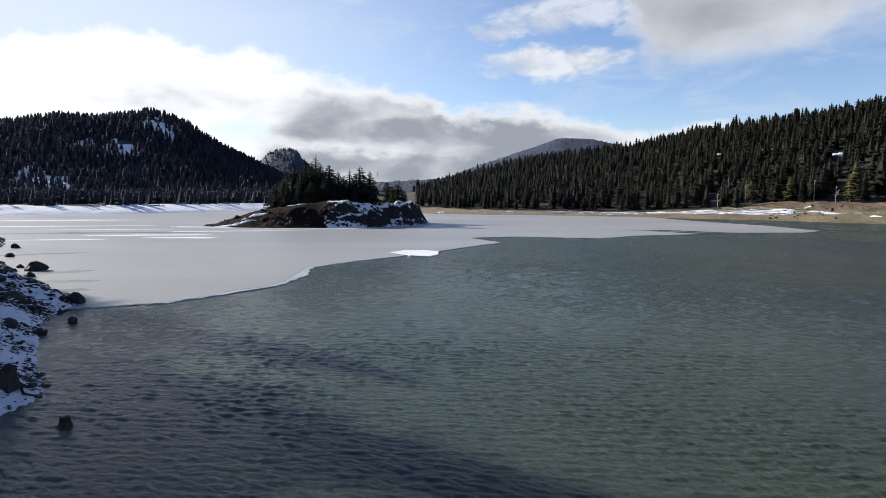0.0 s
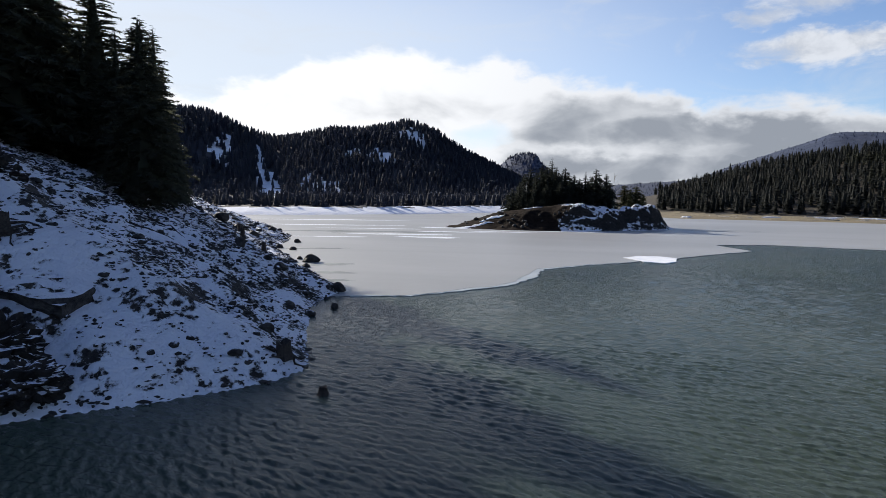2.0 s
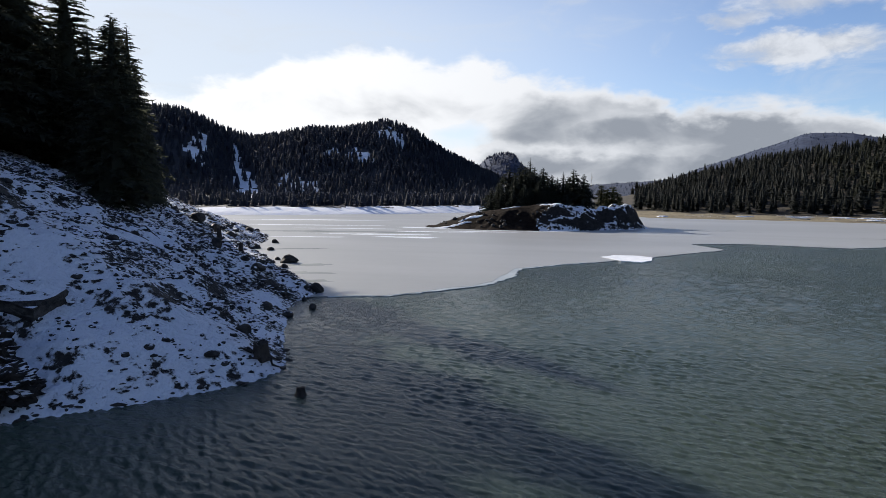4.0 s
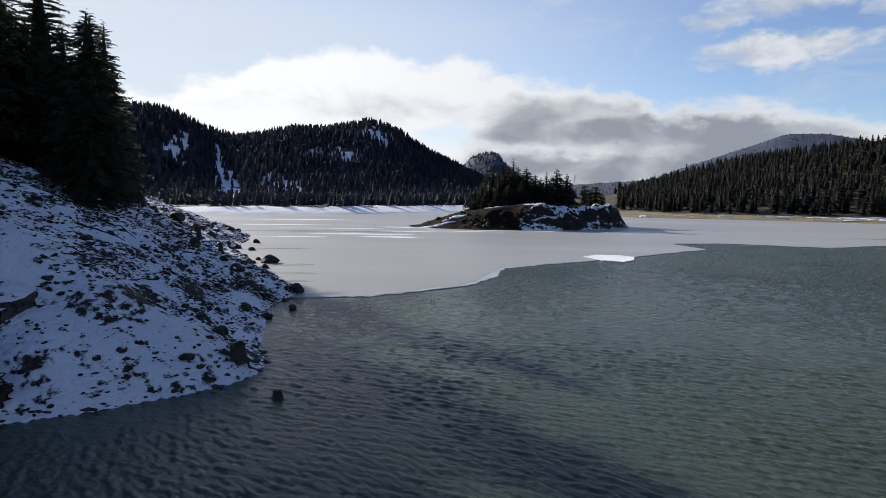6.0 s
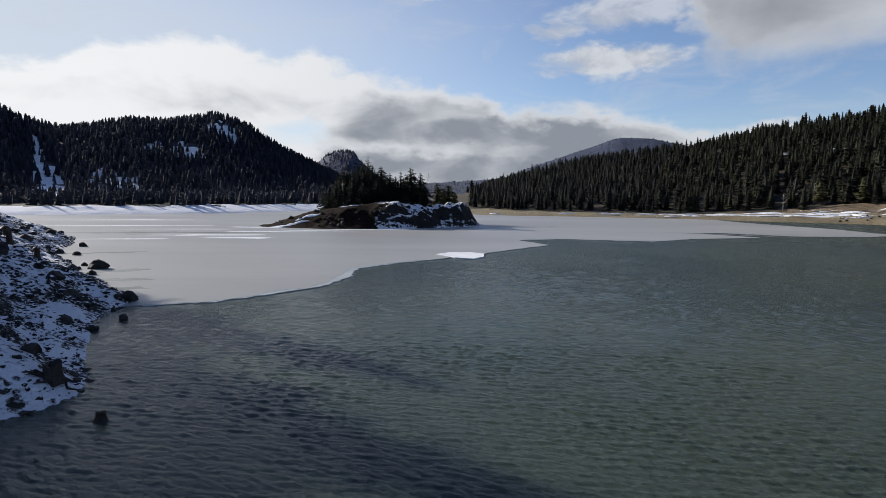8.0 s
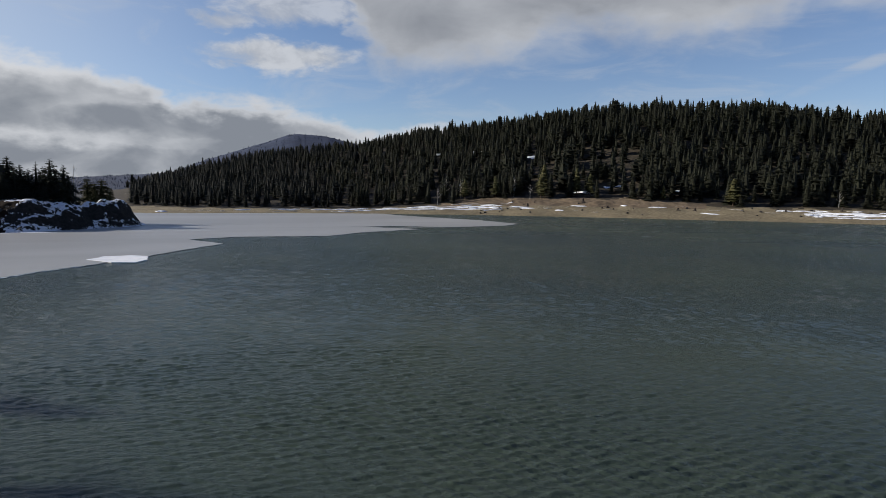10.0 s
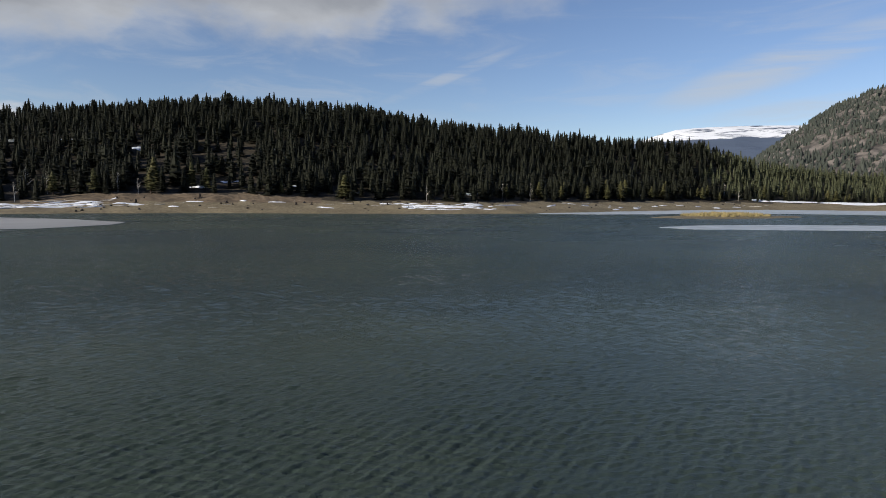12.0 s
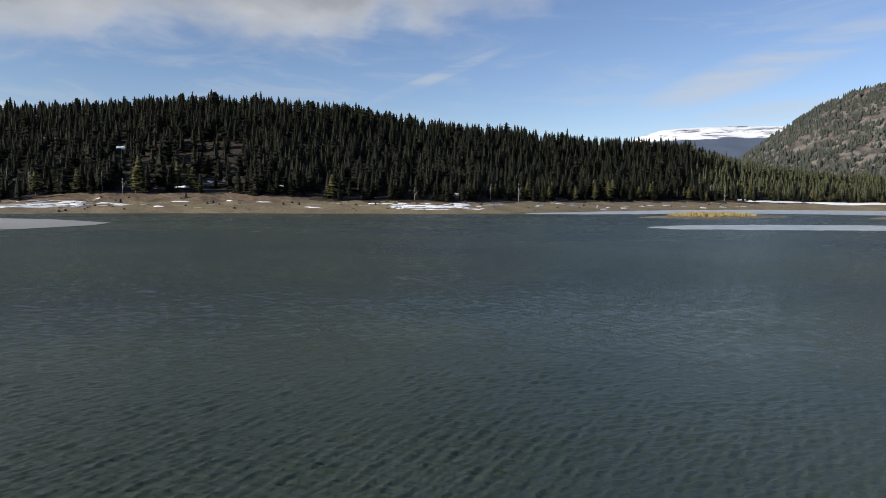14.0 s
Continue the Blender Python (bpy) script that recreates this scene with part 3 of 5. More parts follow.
# ---- trees ----
def conifer(seed, height, reach, whorls, per, sprigs=0, start=0.12, power=0.85, lean=0.0, crowd=1.0, core=0.5, plate=1.0, sides=7, levels=5, fine=1.0, thin_=0.36):
    """Crown (triangles) and trunk of one fir or pine."""
    rng = np.random.RandomState(seed)
    V, F = [], []

    def tri(a, b, c):
        k = len(V)
        V.extend((a, b, c))
        F.append((k, k + 1, k + 2))

    for i in range(whorls):
        u = (i + rng.uniform(-0.4, 0.4)) / whorls
        zf = start + (1 - start) * max(u, 0)
        span = reach * ((1 - max(u, 0)) ** power) * (rng.uniform(0.62, 1.2) if not sprigs else rng.uniform(0.88, 1.1)) + 0.008 * height
        base = rng.uniform(0, 6.28)
        for j in range(per):
            if rng.rand() > crowd:
                continue
            a = base + j * 6.2832 / per + rng.uniform(-0.45, 0.45)
            L = span * rng.uniform(0.5, 1.3)
            drop = L * (rng.uniform(0.12, 0.45) if not sprigs else rng.uniform(-0.1, 0.2) + 0.35 * (0.6 - u))
            c, s_ = math.cos(a), math.sin(a)
            z0 = zf * height + rng.uniform(-0.012, 0.012) * height
            side = np.array((-s_, c, 0.0))
            root = np.array((0, 0, z0))
            tip = np.array((c * L, s_ * L, z0 - drop))
            mid = root * 0.45 + tip * 0.55 + np.array((0, 0, 0.1 * L))
            wide = L * rng.uniform(0.3, 0.5) * plate
            dip = np.array((0, 0, -wide * 0.5))
            tri(root, mid + side * wide + dip, tip), tri(root, tip, mid - side * wide + dip)
            for k in range(sprigs):
                f = 0.3 + 0.75 * (k + rng.rand() * 0.6) / sprigs
                q = root + (tip - root) * f + np.array((0, 0, 0.1 * L * (1 - abs(2 * f - 1))))
                for sg in (-1, 1):
                    ln = L * rng.uniform(0.3, 0.6) * (1.2 - f * 0.6) * fine
                    end = q + side * sg * ln * 0.8 + np.array((c, s_, 0)) * ln * 0.7 + np.array((0, 0, rng.uniform(-0.85, 0.4) * ln))
                    across = np.array((c, s_, rng.uniform(-1.0, 1.0))) * ln * thin_
                    tri(q - across * 0.7, q + across, end)
    # the dense heart of the crown
    for q in range(levels):
        u0, u1 = q / levels, (q + 1) / levels
        r0, r1 = (core * reach * (1 - u) ** (power + (0.3 if sprigs else 0)) for u in (u0, min(u1, 0.97)))
        z0, z1 = ((start + 0.03 + (0.94 - start) * u) * height for u in (u0, u1))
        for k in range(sides):
            a0, a1 = k * 6.2832 / sides + q, (k + 1) * 6.2832 / sides + q
            p0, p1 = np.array((math.cos(a0) * r0, math.sin(a0) * r0, z0)), np.array((math.cos(a1) * r0, math.sin(a1) * r0, z0))
            p2, p3 = np.array((math.cos(a0) * r1, math.sin(a0) * r1, z1)), np.array((math.cos(a1) * r1, math.sin(a1) * r1, z1))
            tri(p0, p1, p3), tri(p0, p3, p2)
    V = np.array(V)
    V[:, 0] += lean * V[:, 2]
    ring, tv, tf = 6, [], []
    thick = height * 0.016
    for zz, rr in ((-0.03, 1.25), (0.3, 0.8), (0.7, 0.4), (0.98, 0.08)):
        for k in range(ring):
            tv.append((math.cos(k * 6.2832 / ring) * thick * rr + lean * zz * height, math.sin(k * 6.2832 / ring) * thick * rr, zz * height))
    for q in range(3):
        for k in range(ring):
            tf.append((q * ring + k, q * ring + (k + 1) % ring, (q + 1) * ring + (k + 1) % ring, (q + 1) * ring + k))
    return V, np.array(F), np.array(tv), tf


def tree_kind(seed, height, reach, whorls, per, sprigs, mat, label, group, **more):
    V, F, tv, tf = conifer(seed, height, reach, whorls, per, sprigs, **more)
    t = thing("fir_tree", label, "tree", group)
    part("trunk", mesh_of("trunk", tv, tf, BARK, True), t)
    part("crown", mesh_of("crown", V, F, mat), t)
    return t


def plant(kinds, spots, rng, low=0.8, high=1.2):
    """Stand copies of the tree kinds at spots (x, y, z, size); each kind's first spot takes the original."""
    used = set()
    for i, (x, y, z, size) in enumerate(spots):
        k = kinds[i % len(kinds)]
        m = pose(x, y, z - 0.15, 0, 0, rng.uniform(0, 360)) @ Matrix.Diagonal((size * rng.uniform(0.95, 1.35), size * rng.uniform(0.95, 1.35), size, 1))
        if id(k) in used:
            c = copy_thing(k, Matrix.Identity(4))
            c.matrix_basis = m
        else:
            used.add(id(k))
            k.matrix_basis = m


def forest(name, label, kinds, x, y, z, size, mat, seed):
    """Woods too many to count, joined into one."""
    rng = np.random.RandomState(seed)
    Vs, Fs, k0 = [], [], 0
    pick = rng.randint(0, len(kinds), len(x))
    for k, (V, F) in enumerate(kinds):
        sel = pick == k
        m = sel.sum()
        if not m:
            continue
        a = rng.uniform(0, 6.28, m)
        wide = size[sel] * rng.uniform(1.0, 1.55, m)
        c, s_ = np.cos(a) * wide, np.sin(a) * wide
        X = V[None, :, 0] * c[:, None] - V[None, :, 1] * s_[:, None] + x[sel][:, None]
        Y = V[None, :, 0] * s_[:, None] + V[None, :, 1] * c[:, None] + y[sel][:, None]
        Z = V[None, :, 2] * size[sel][:, None] + z[sel][:, None] - 0.3
        Vs.append(np.stack([X, Y, Z], -1).reshape(-1, 3))
        Fs.append((F[None] + (np.arange(m) * len(V))[:, None, None]).reshape(-1, 3) + k0)
        k0 += m * len(V)
    ob = new(name, mesh_of(name, np.concatenate(Vs), np.concatenate(Fs), mat))
    return tagged(ob, label, "forest", kind="stuff")


rng = random.Random(4)
nrng = np.random.RandomState(11)


def scatter(count, head_low, head_high, r_low, r_high):
    h = np.radians(nrng.uniform(head_low, head_high, count))
    r = np.sqrt(nrng.uniform(r_low ** 2, r_high ** 2, count))
    return r * np.sin(h), r * np.cos(h)


def thin(x, y, gap):
    """Keep points at least about gap apart."""
    seen, keep_ = set(), []
    for i in range(len(x)):
        c = (int(x[i] // gap), int(y[i] // gap))
        if c not in seen:
            seen.add(c)
            keep_.append(i)
    return np.array(keep_)


# woods on the ridge across the open water
simple = [conifer(100 + i, 1.0, r, 10, 6, 0, start=st, power=pw, core=0.4, sides=5, levels=2, plate=0.9)[:2] for i, (r, st, pw) in enumerate(((0.27, 0.05, 0.7), (0.23, 0.08, 0.6), (0.3, 0.06, 0.65), (0.27, 0.16, 0.5), (0.26, 0.04, 0.8), (0.31, 0.22, 0.42), (0.22, 0.1, 0.55)))]
tx, ty = scatter(32000, -8, 112, 280, 800)
sel = thin(tx, ty, 6.2)
tx, ty = tx[sel], ty[sel]
tz, ts = land(tx, ty)
thead, tr = np.degrees(np.arctan2(tx, ty)), np.hypot(tx, ty)
edge = ts + bumps(tx, ty, 30, 3, 12) * 5
gap = bumps(tx, ty, 70, 3, 13)
open_rock = (np.abs(thead - 38.5) < 5) & (tz < 40) & (nrng.rand(len(tx)) < 0.5)
ok = (edge > 43) & (thead > nrng.uniform(-1.5, 1.5, len(tx))) & (tr < table(RIDGE, thead) + 35) & (gap < 1.15) & ~open_rock
tx, ty, tz, edge, thead = tx[ok], ty[ok], tz[ok], edge[ok], thead[ok]
tsize = (nrng.uniform(8, 15.5, len(tx)) + np.where(nrng.rand(len(tx)) < 0.08, 3, 0)) * (0.72 + 0.28 * step(14, 38, thead)) * (1 - 0.2 * step(80, 90, thead))
front = np.where((edge < 56) & (thead > -2) & (thead < 98))[0]
front = front[np.argsort(edge[front])][:270]
rest = np.setdiff1d(np.arange(len(tx)), front)
# below about heading 16 the woods' shade is painted by darker needles
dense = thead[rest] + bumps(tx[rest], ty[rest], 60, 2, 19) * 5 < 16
young = thead[rest] + bumps(tx[rest], ty[rest], 60, 2, 22) * 3 > 84
for sel, mat, what in ((rest[young], YOUNG_PINE, "light olive pine woods by the far inlet"), (rest[~dense & ~young], FIR, "olive green conifer forest on the ridge"), (rest[dense], DIMMED_FIR, "conifer forest on the low ridge, coloured dark for shade")):
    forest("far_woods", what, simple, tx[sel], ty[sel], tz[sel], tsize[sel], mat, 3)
shore_kinds = [tree_kind(200 + i, 1.0, r, 22, 8, 0, FIR if i != 3 else PINE, "dark green fir tree at the beach's edge", "trees along the far shore", start=st, power=pw) for i, (r, st, pw) in enumerate(((0.2, 0.05, 0.5), (0.24, 0.06, 0.5), (0.2, 0.08, 0.42), (0.23, 0.2, 0.34), (0.26, 0.03, 0.65)))]
# the same firs again, with shade put into their needle colour
dimmed_kinds = [tree_kind(230 + i, 1.0, r, 22, 8, 0, DIMMED_FIR, "fir tree at the beach's edge, coloured dark for shade", "trees along the far shore", start=0.05, power=0.5) for i, r in enumerate((0.19, 0.24, 0.21))]
plant(shore_kinds, [(tx[i], ty[i], tz[i], tsize[i] * 0.95) for i in front if thead[i] >= 15], rng)
plant(dimmed_kinds, [(tx[i], ty[i], tz[i], tsize[i] * 0.95) for i in front if thead[i] < 15], rng)

# woods on the hills across the ice
tiny = [conifer(300 + i, 1.0, r, 5, 4, 0, start=0.04, power=pw, sides=5, levels=1, core=0.5)[:2] for i, (r, pw) in enumerate(((0.34, 0.5), (0.28, 0.6), (0.42, 0.4), (0.24, 0.45)))]
dots = [conifer(320 + i, 1.0, r, 4, 4, 0, start=0.02, power=0.7, sides=4, levels=1, core=0.7)[:2] for i, r in enumerate((0.32, 0.26, 0.4))]
lx, ly = scatter(46000, -68, -2, 280, 760)
sel = thin(lx, ly, 4.4)
mx, my = scatter(900, -66, -6, 260, 360)
lx, ly = np.concatenate([lx[sel], mx]), np.concatenate([ly[sel], my])
sel = thin(lx, ly, 4.2)
lx, ly = lx[sel], ly[sel]
lz, ls = land(lx, ly)
lhead, lr = np.degrees(np.arctan2(lx, ly)), np.hypot(lx, ly)
snowfield = open_snow(lx, ly, lz)
ok = (ls + bumps(lx, ly, 30, 3, 14) * 7 > 20) & (lr < table(RIDGE, lhead) + 30) & (snowfield < nrng.uniform(-0.3, 1.5, len(lx))) & (lhead < -9.5 + nrng.uniform(-2, 2, len(lx))) & (np.hypot(lx + 62, ly - 55) > 135) 
lx, ly, lz, ls = lx[ok], ly[ok], lz[ok], ls[ok]
lsize = nrng.uniform(5.0, 9.5, len(lx)) * (0.75 + 0.25 * step(300, 600, np.hypot(lx, ly)))
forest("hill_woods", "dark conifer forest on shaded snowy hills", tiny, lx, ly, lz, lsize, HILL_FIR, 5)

# ---- the island ----
ISLE = [(-61, 164), (-50, 160), (-36, 158.5), (-22, 163.5), (-11.7, 172), (-3, 181), (1.2, 188.5), (-1, 196), (-12, 204), (-30, 212), (-48, 204), (-58, 184), (-66, 172)]
ix, iy = np.meshgrid(np.arange(-70, 6, 0.55), np.arange(153, 217, 0.55), indexing="ij")
DOME = [(-66, 0.5), (-56, 2.2), (-48, 4.2), (-38, 5.6), (-28, 7.0), (-22, 6.0), (-15, 4.6), (-10, 5.4), (-5, 6.6), (-1, 5.0), (2, 3.0)]


def isle_height(x, y):
    s_ = -distance(x, y, ISLE) + bumps(x, y, 9, 3, 15) * 0.7
    crag = step(-32, -20, x)
    slope = step(0, 1, s_ / (14 - 8.5 * crag))
    z = table(DOME, x) * slope
    z = z + crag * np.clip(s_ / 3, 0, 1) * (bumps(x, y, 7, 4, 16) * 0.8 + np.abs(bumps(x, y, 4.2, 3, 17)) * 0.9) * (1 - 0.6 * step(9, 16, s_))
    ledges = np.round(z * 2.2) / 2.2
    z = z * (0.55 + 0.45 * crag) + ledges * 0.45 * (1 - crag)
    return np.where(s_ < 0, np.maximum(s_ * 0.5, -2), z), s_


iz, isd = isle_height(ix, iy)
iq = grid(*ix.shape)
iq = iq[isd.ravel()[iq].max(1) > -1.5]
icx = ix.ravel()[iq].mean(1) + bumps(ix.ravel()[iq].mean(1), iy.ravel()[iq].mean(1), 8, 3, 18) * 3
island = new("island", mesh_of("island", np.stack([ix, iy, iz], -1).reshape(-1, 3), iq, [MUD, CLIFF], True, np.where(icx > -27, 1, 0)))
tagged(island, "small island of brown mud and snow-streaked dark rock", "island", kind="structure")
isle_kinds = [tree_kind(400 + i, 1.0, r, w_, p_, 8, m_, "tall dark pine tree on the rocky island", "trees on the island", start=st, power=pw, plate=0.35, fine=0.6, core=0.34, crowd=0.85) for i, (r, w_, p_, m_, st, pw) in enumerate((
    (0.29, 30, 9, ISLE_FIR, 0.14, 0.7), (0.22, 32, 9, ISLE_FIR, 0.06, 0.95), (0.27, 28, 9, ISLE_FIR, 0.16, 0.8), (0.28, 24, 9, PINE, 0.2, 0.55)))]
spots = []
for head, top, r in ((-13.8, 0.5, 196), (-13.2, 1.2, 192), (-12.8, 1.7, 199), (-12.2, 2.4, 196), (-11.7, 2.2, 190), (-11.2, 2.7, 200), (-10.7, 2.6, 193), (-10.3, 3.3, 197), (-9.9, 2.5, 190), (-9.1, 2.4, 198),
                     (-8.7, 1.6, 190), (-8.3, 1.8, 195), (-7.8, 1.5, 201), (-7.3, 2.1, 193), (-6.9, 1.4, 199), (-6.4, 2.3, 190), (-6.0, 1.3, 197), (-5.5, 1.9, 187), (-5.2, 1.0, 192),
                     (-3.9, 0.9, 200), (-3.4, 0.5, 197), (-2.9, 0.8, 199), (-2.3, 0.1, 196), (-11.9, 1.0, 186), (-9.5, 1.2, 186), (-10.8, 0.9, 184), (-12.9, 0.3, 187), (-13.9, -0.3, 190), (-12.4, 0.6, 190), (-11.4, 0.8, 189), (-10.2, 0.4, 185), (-9.2, 0.3, 184), (-8.0, 0.3, 186), (-6.8, 0.2, 185)):
    x, y = r * math.sin(radians(head)), r * math.cos(radians(head))
    z = float(isle_height(np.array([x]), np.array([y]))[0][0])
    spots.append((x, y, z, 10 + r * math.tan(radians(top)) - z))
plant(isle_kinds[:3], spots[:19] + spots[23:], rng)
plant(isle_kinds[3:], spots[19:23], rng)

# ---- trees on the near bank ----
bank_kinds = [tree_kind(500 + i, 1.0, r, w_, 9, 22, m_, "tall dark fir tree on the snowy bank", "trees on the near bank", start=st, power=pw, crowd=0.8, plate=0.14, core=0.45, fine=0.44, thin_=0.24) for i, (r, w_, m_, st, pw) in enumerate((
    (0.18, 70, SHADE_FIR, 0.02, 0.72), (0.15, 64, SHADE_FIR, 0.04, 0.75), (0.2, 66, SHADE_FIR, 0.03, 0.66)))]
spots = []
for head, top, r in ((-45.2, 13.1, 113), (-44.2, 6.5, 116), (-46.6, 13.8, 84), (-48.1, 12.6, 96), (-46.0, 9.0, 106), (-49.5, 16.5, 108), (-51.3, 13, 112), (-52.5, 20, 104), (-55.4, 25, 100), (-57.2, 22, 108), (-50.4, 12.5, 103), (-47.3, 9.5, 104),
                     (-53.2, 12, 110), (-44.6, 9.5, 119), (-46.1, 13.5, 122), (-45.8, 10.5, 121), (-47.6, 10.0, 115), (-48.8, 11.0, 119), (-50.8, 10.5, 116), (-43.6, 4.0, 112), (-45.2, 5.5, 107), (-58, 23, 104), (-60, 24, 98), (-63, 22, 96), (-66, 23, 90), (-70, 24, 86), (-74, 22, 84), (-78, 23, 80), (-83, 22, 78), (-88, 22, 78), (-94, 23, 80), (-100, 22, 84), (-61, 18, 112), (-67, 19, 104), (-72, 19, 100), (-57, 16, 116), (-65, 30, 68), (-66.5, 28, 62), (-69, 31, 65), (-72, 29, 60), (-76, 30, 62)):
    x, y = r * math.sin(radians(head)), r * math.cos(radians(head))
    z = float(land(np.array([x]), np.array([y]))[0][0])
    spots.append((x, y, z, 10 + r * math.tan(radians(top)) - z))
plant(bank_kinds, spots[:21], rng)
# unseen firs left of the view, added to shade and darken the water
for x, y, z, size in spots[21:]:
    c = copy_thing(shore_kinds[rng.choice((0, 1, 2))], Matrix.Identity(4))
    c.matrix_basis = pose(x, y, z - 0.2, 0, 0, rng.uniform(0, 360)) @ Matrix.Diagonal((size, size, size, 1))
    tagged(c, "tall dark fir tree on the snowy bank", "tree", "trees on the near bank")

# ---- distant mountains ----
def mountain(name, label, tops, foot, crest, mat, trees=0, tree_size=14, seed=1, lump=0.05):
    a0, a1 = tops[0][0], tops[-1][0]
    hs, rs = np.radians(np.arange(a0, a1 + 0.01, 0.15)), np.linspace(foot, crest * 1.12, 60)
    H_, R_ = np.meshgrid(hs, rs, indexing="ij")

    def height(h, r):
        t = np.clip((r - foot) / (crest - foot), 0, 1.2)
        top = 10 + crest * np.tan(np.radians(table(tops, np.degrees(h)))) - (tree_size * 0.7 if trees else 0)
        x, y = r * np.sin(h), r * np.cos(h)
        z = top * np.where(t < 1, 0.5 * t + 0.5 * step(0, 1, t), 1 - (t - 1) * 0.8)
        return z + bumps(x, y, crest * 0.14, 5, seed + 20) * lump * z * np.clip(1.15 - t, 0, 1) * 1.4

    Z_ = height(H_, R_)
    ob = new(name, mesh_of(name, np.stack([R_ * np.sin(H_), R_ * np.cos(H_), Z_], -1).reshape(-1, 3), grid(*H_.shape), mat, True))
    tagged(ob, label, "mountain", kind="structure")
    if trees:
        g = np.random.RandomState(seed)
        h, r = np.radians(g.uniform(a0, a1, trees)), g.uniform(foot, crest * 1.01, trees)
        keep_ = bumps(r * np.sin(h), r * np.cos(h), crest * 0.06, 3, seed + 30) < 0.55
        h, r = h[keep_], r[keep_]
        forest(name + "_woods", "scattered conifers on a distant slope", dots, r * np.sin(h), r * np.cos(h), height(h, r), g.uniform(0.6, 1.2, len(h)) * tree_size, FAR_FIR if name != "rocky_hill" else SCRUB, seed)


mountain("rocky_hill", "steep rocky hill with scattered conifers and snow spots", [(84, 0.8), (86, 2.6), (87.2, 3.6), (89.8, 5.5), (92.3, 7.2), (94.4, 8.2), (96.8, 8.9), (100, 9.6), (106, 9), (114, 6)], 900, 1600, ROCKHILL, 7600, 9.5, 2, 0.06)
mountain("snow_mountain", "broad snow-covered mountain plateau", [(74, 3.5), (77.5, 4.5), (79.1, 5.1), (80.5, 5.5), (82.3, 5.65), (86.7, 5.7), (89.8, 5.65), (95, 5)], 2800, 4300, SNOWMTN, 0, 0, 3, 0.04)
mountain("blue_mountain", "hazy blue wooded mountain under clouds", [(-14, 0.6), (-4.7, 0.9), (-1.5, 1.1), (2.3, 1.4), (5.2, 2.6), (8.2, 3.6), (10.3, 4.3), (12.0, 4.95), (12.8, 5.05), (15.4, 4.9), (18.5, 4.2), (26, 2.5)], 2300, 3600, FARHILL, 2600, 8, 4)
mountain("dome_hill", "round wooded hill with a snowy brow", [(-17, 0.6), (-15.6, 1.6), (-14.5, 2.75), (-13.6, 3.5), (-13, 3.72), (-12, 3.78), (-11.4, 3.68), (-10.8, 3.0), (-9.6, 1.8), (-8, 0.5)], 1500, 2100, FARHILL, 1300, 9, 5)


# ---- rocks ----
def rock_mesh(seed, flat=0.7, cuts=2, mat=ROCK):
    g = random.Random(seed)
    bm = bmesh.new()
    bmesh.ops.create_icosphere(bm, subdivisions=cuts, radius=0.5)
    off = Vector((g.uniform(0, 50), g.uniform(0, 50), g.uniform(0, 50)))
    stretch = Vector((g.uniform(0.85, 1.35), g.uniform(0.7, 1.1), flat * g.uniform(0.8, 1.2)))
    for v in bm.verts:
        k = 1 + 0.45 * noise.noise(v.co * 1.7 + off) + 0.22 * noise.noise(v.co * 4.5 + off)
        v.co = v.co * k
        v.co = Vector((v.co.x * stretch.x, v.co.y * stretch.y, v.co.z * stretch.z))
        # broken, flat facets
        for axis in (Vector((0.6, 0.3, 0.74)), Vector((-0.7, 0.5, 0.3)), Vector((0.1, -0.9, 0.35))):
            d = v.co.dot(axis) - 0.36
            if d > 0:
                v.co -= axis * d * 0.8
    me = bpy.data.meshes.new("boulder")
    bm.to_mesh(me)
    bm.free()
    me.materials.append(mat)
    return me


rocks = [rock_mesh(600 + i) for i in range(7)]
wet_rocks = [rock_mesh(620 + i, 0.8, 2, BARE_ROCK) for i in range(4)]
bank_z = lambda x, y: float(surface(np.array([x]), np.array([y]))[0][0])


def boulder(x, y, size, label, group, kinds=rocks, sink=0.15, z=None):
    ob = new("boulder", rng.choice(kinds))
    zz = (max(bank_z(x, y), 0) if z is None else z) + size * (0.25 - sink)
    ob.matrix_basis = pose(x, y, zz, rng.uniform(-15, 15), rng.uniform(-15, 15), rng.uniform(0, 360)) @ Matrix.Diagonal((size, size, size, 1))
    return tagged(ob, label, "rock", group)


# single stones on the smooth snow, and the larger ones in the rubble
count = 0
while count < 60:
    x, y = rng.uniform(-50, -20), rng.uniform(12, 31)
    s_ = float(distance(np.array([x]), np.array([y]), LAKE)[0])
    if s_ < 0.4 or float(talus(np.array([x]), np.array([y]))[0]) > 0.4:
        continue
    boulder(x, y, rng.choice((0.3, 0.4, 0.45, 0.55, 0.7, 0.9)), "dark stone poking out of the snow", "stones on the snowy bank", rocks, 0.33)
    count += 1
count = 0
while count < 110:
    x = rng.uniform(-85, -22)
    y = rng.uniform(30, 122)
    s_ = float(distance(np.array([x]), np.array([y]), LAKE)[0])
    if not 0.2 < s_ < 32:
        continue
    boulder(x, y, rng.uniform(0.4, 0.95) * (0.8 + y / 150), "snow-dusted dark boulder in the scree", "boulders in the scree", rocks)
    count += 1
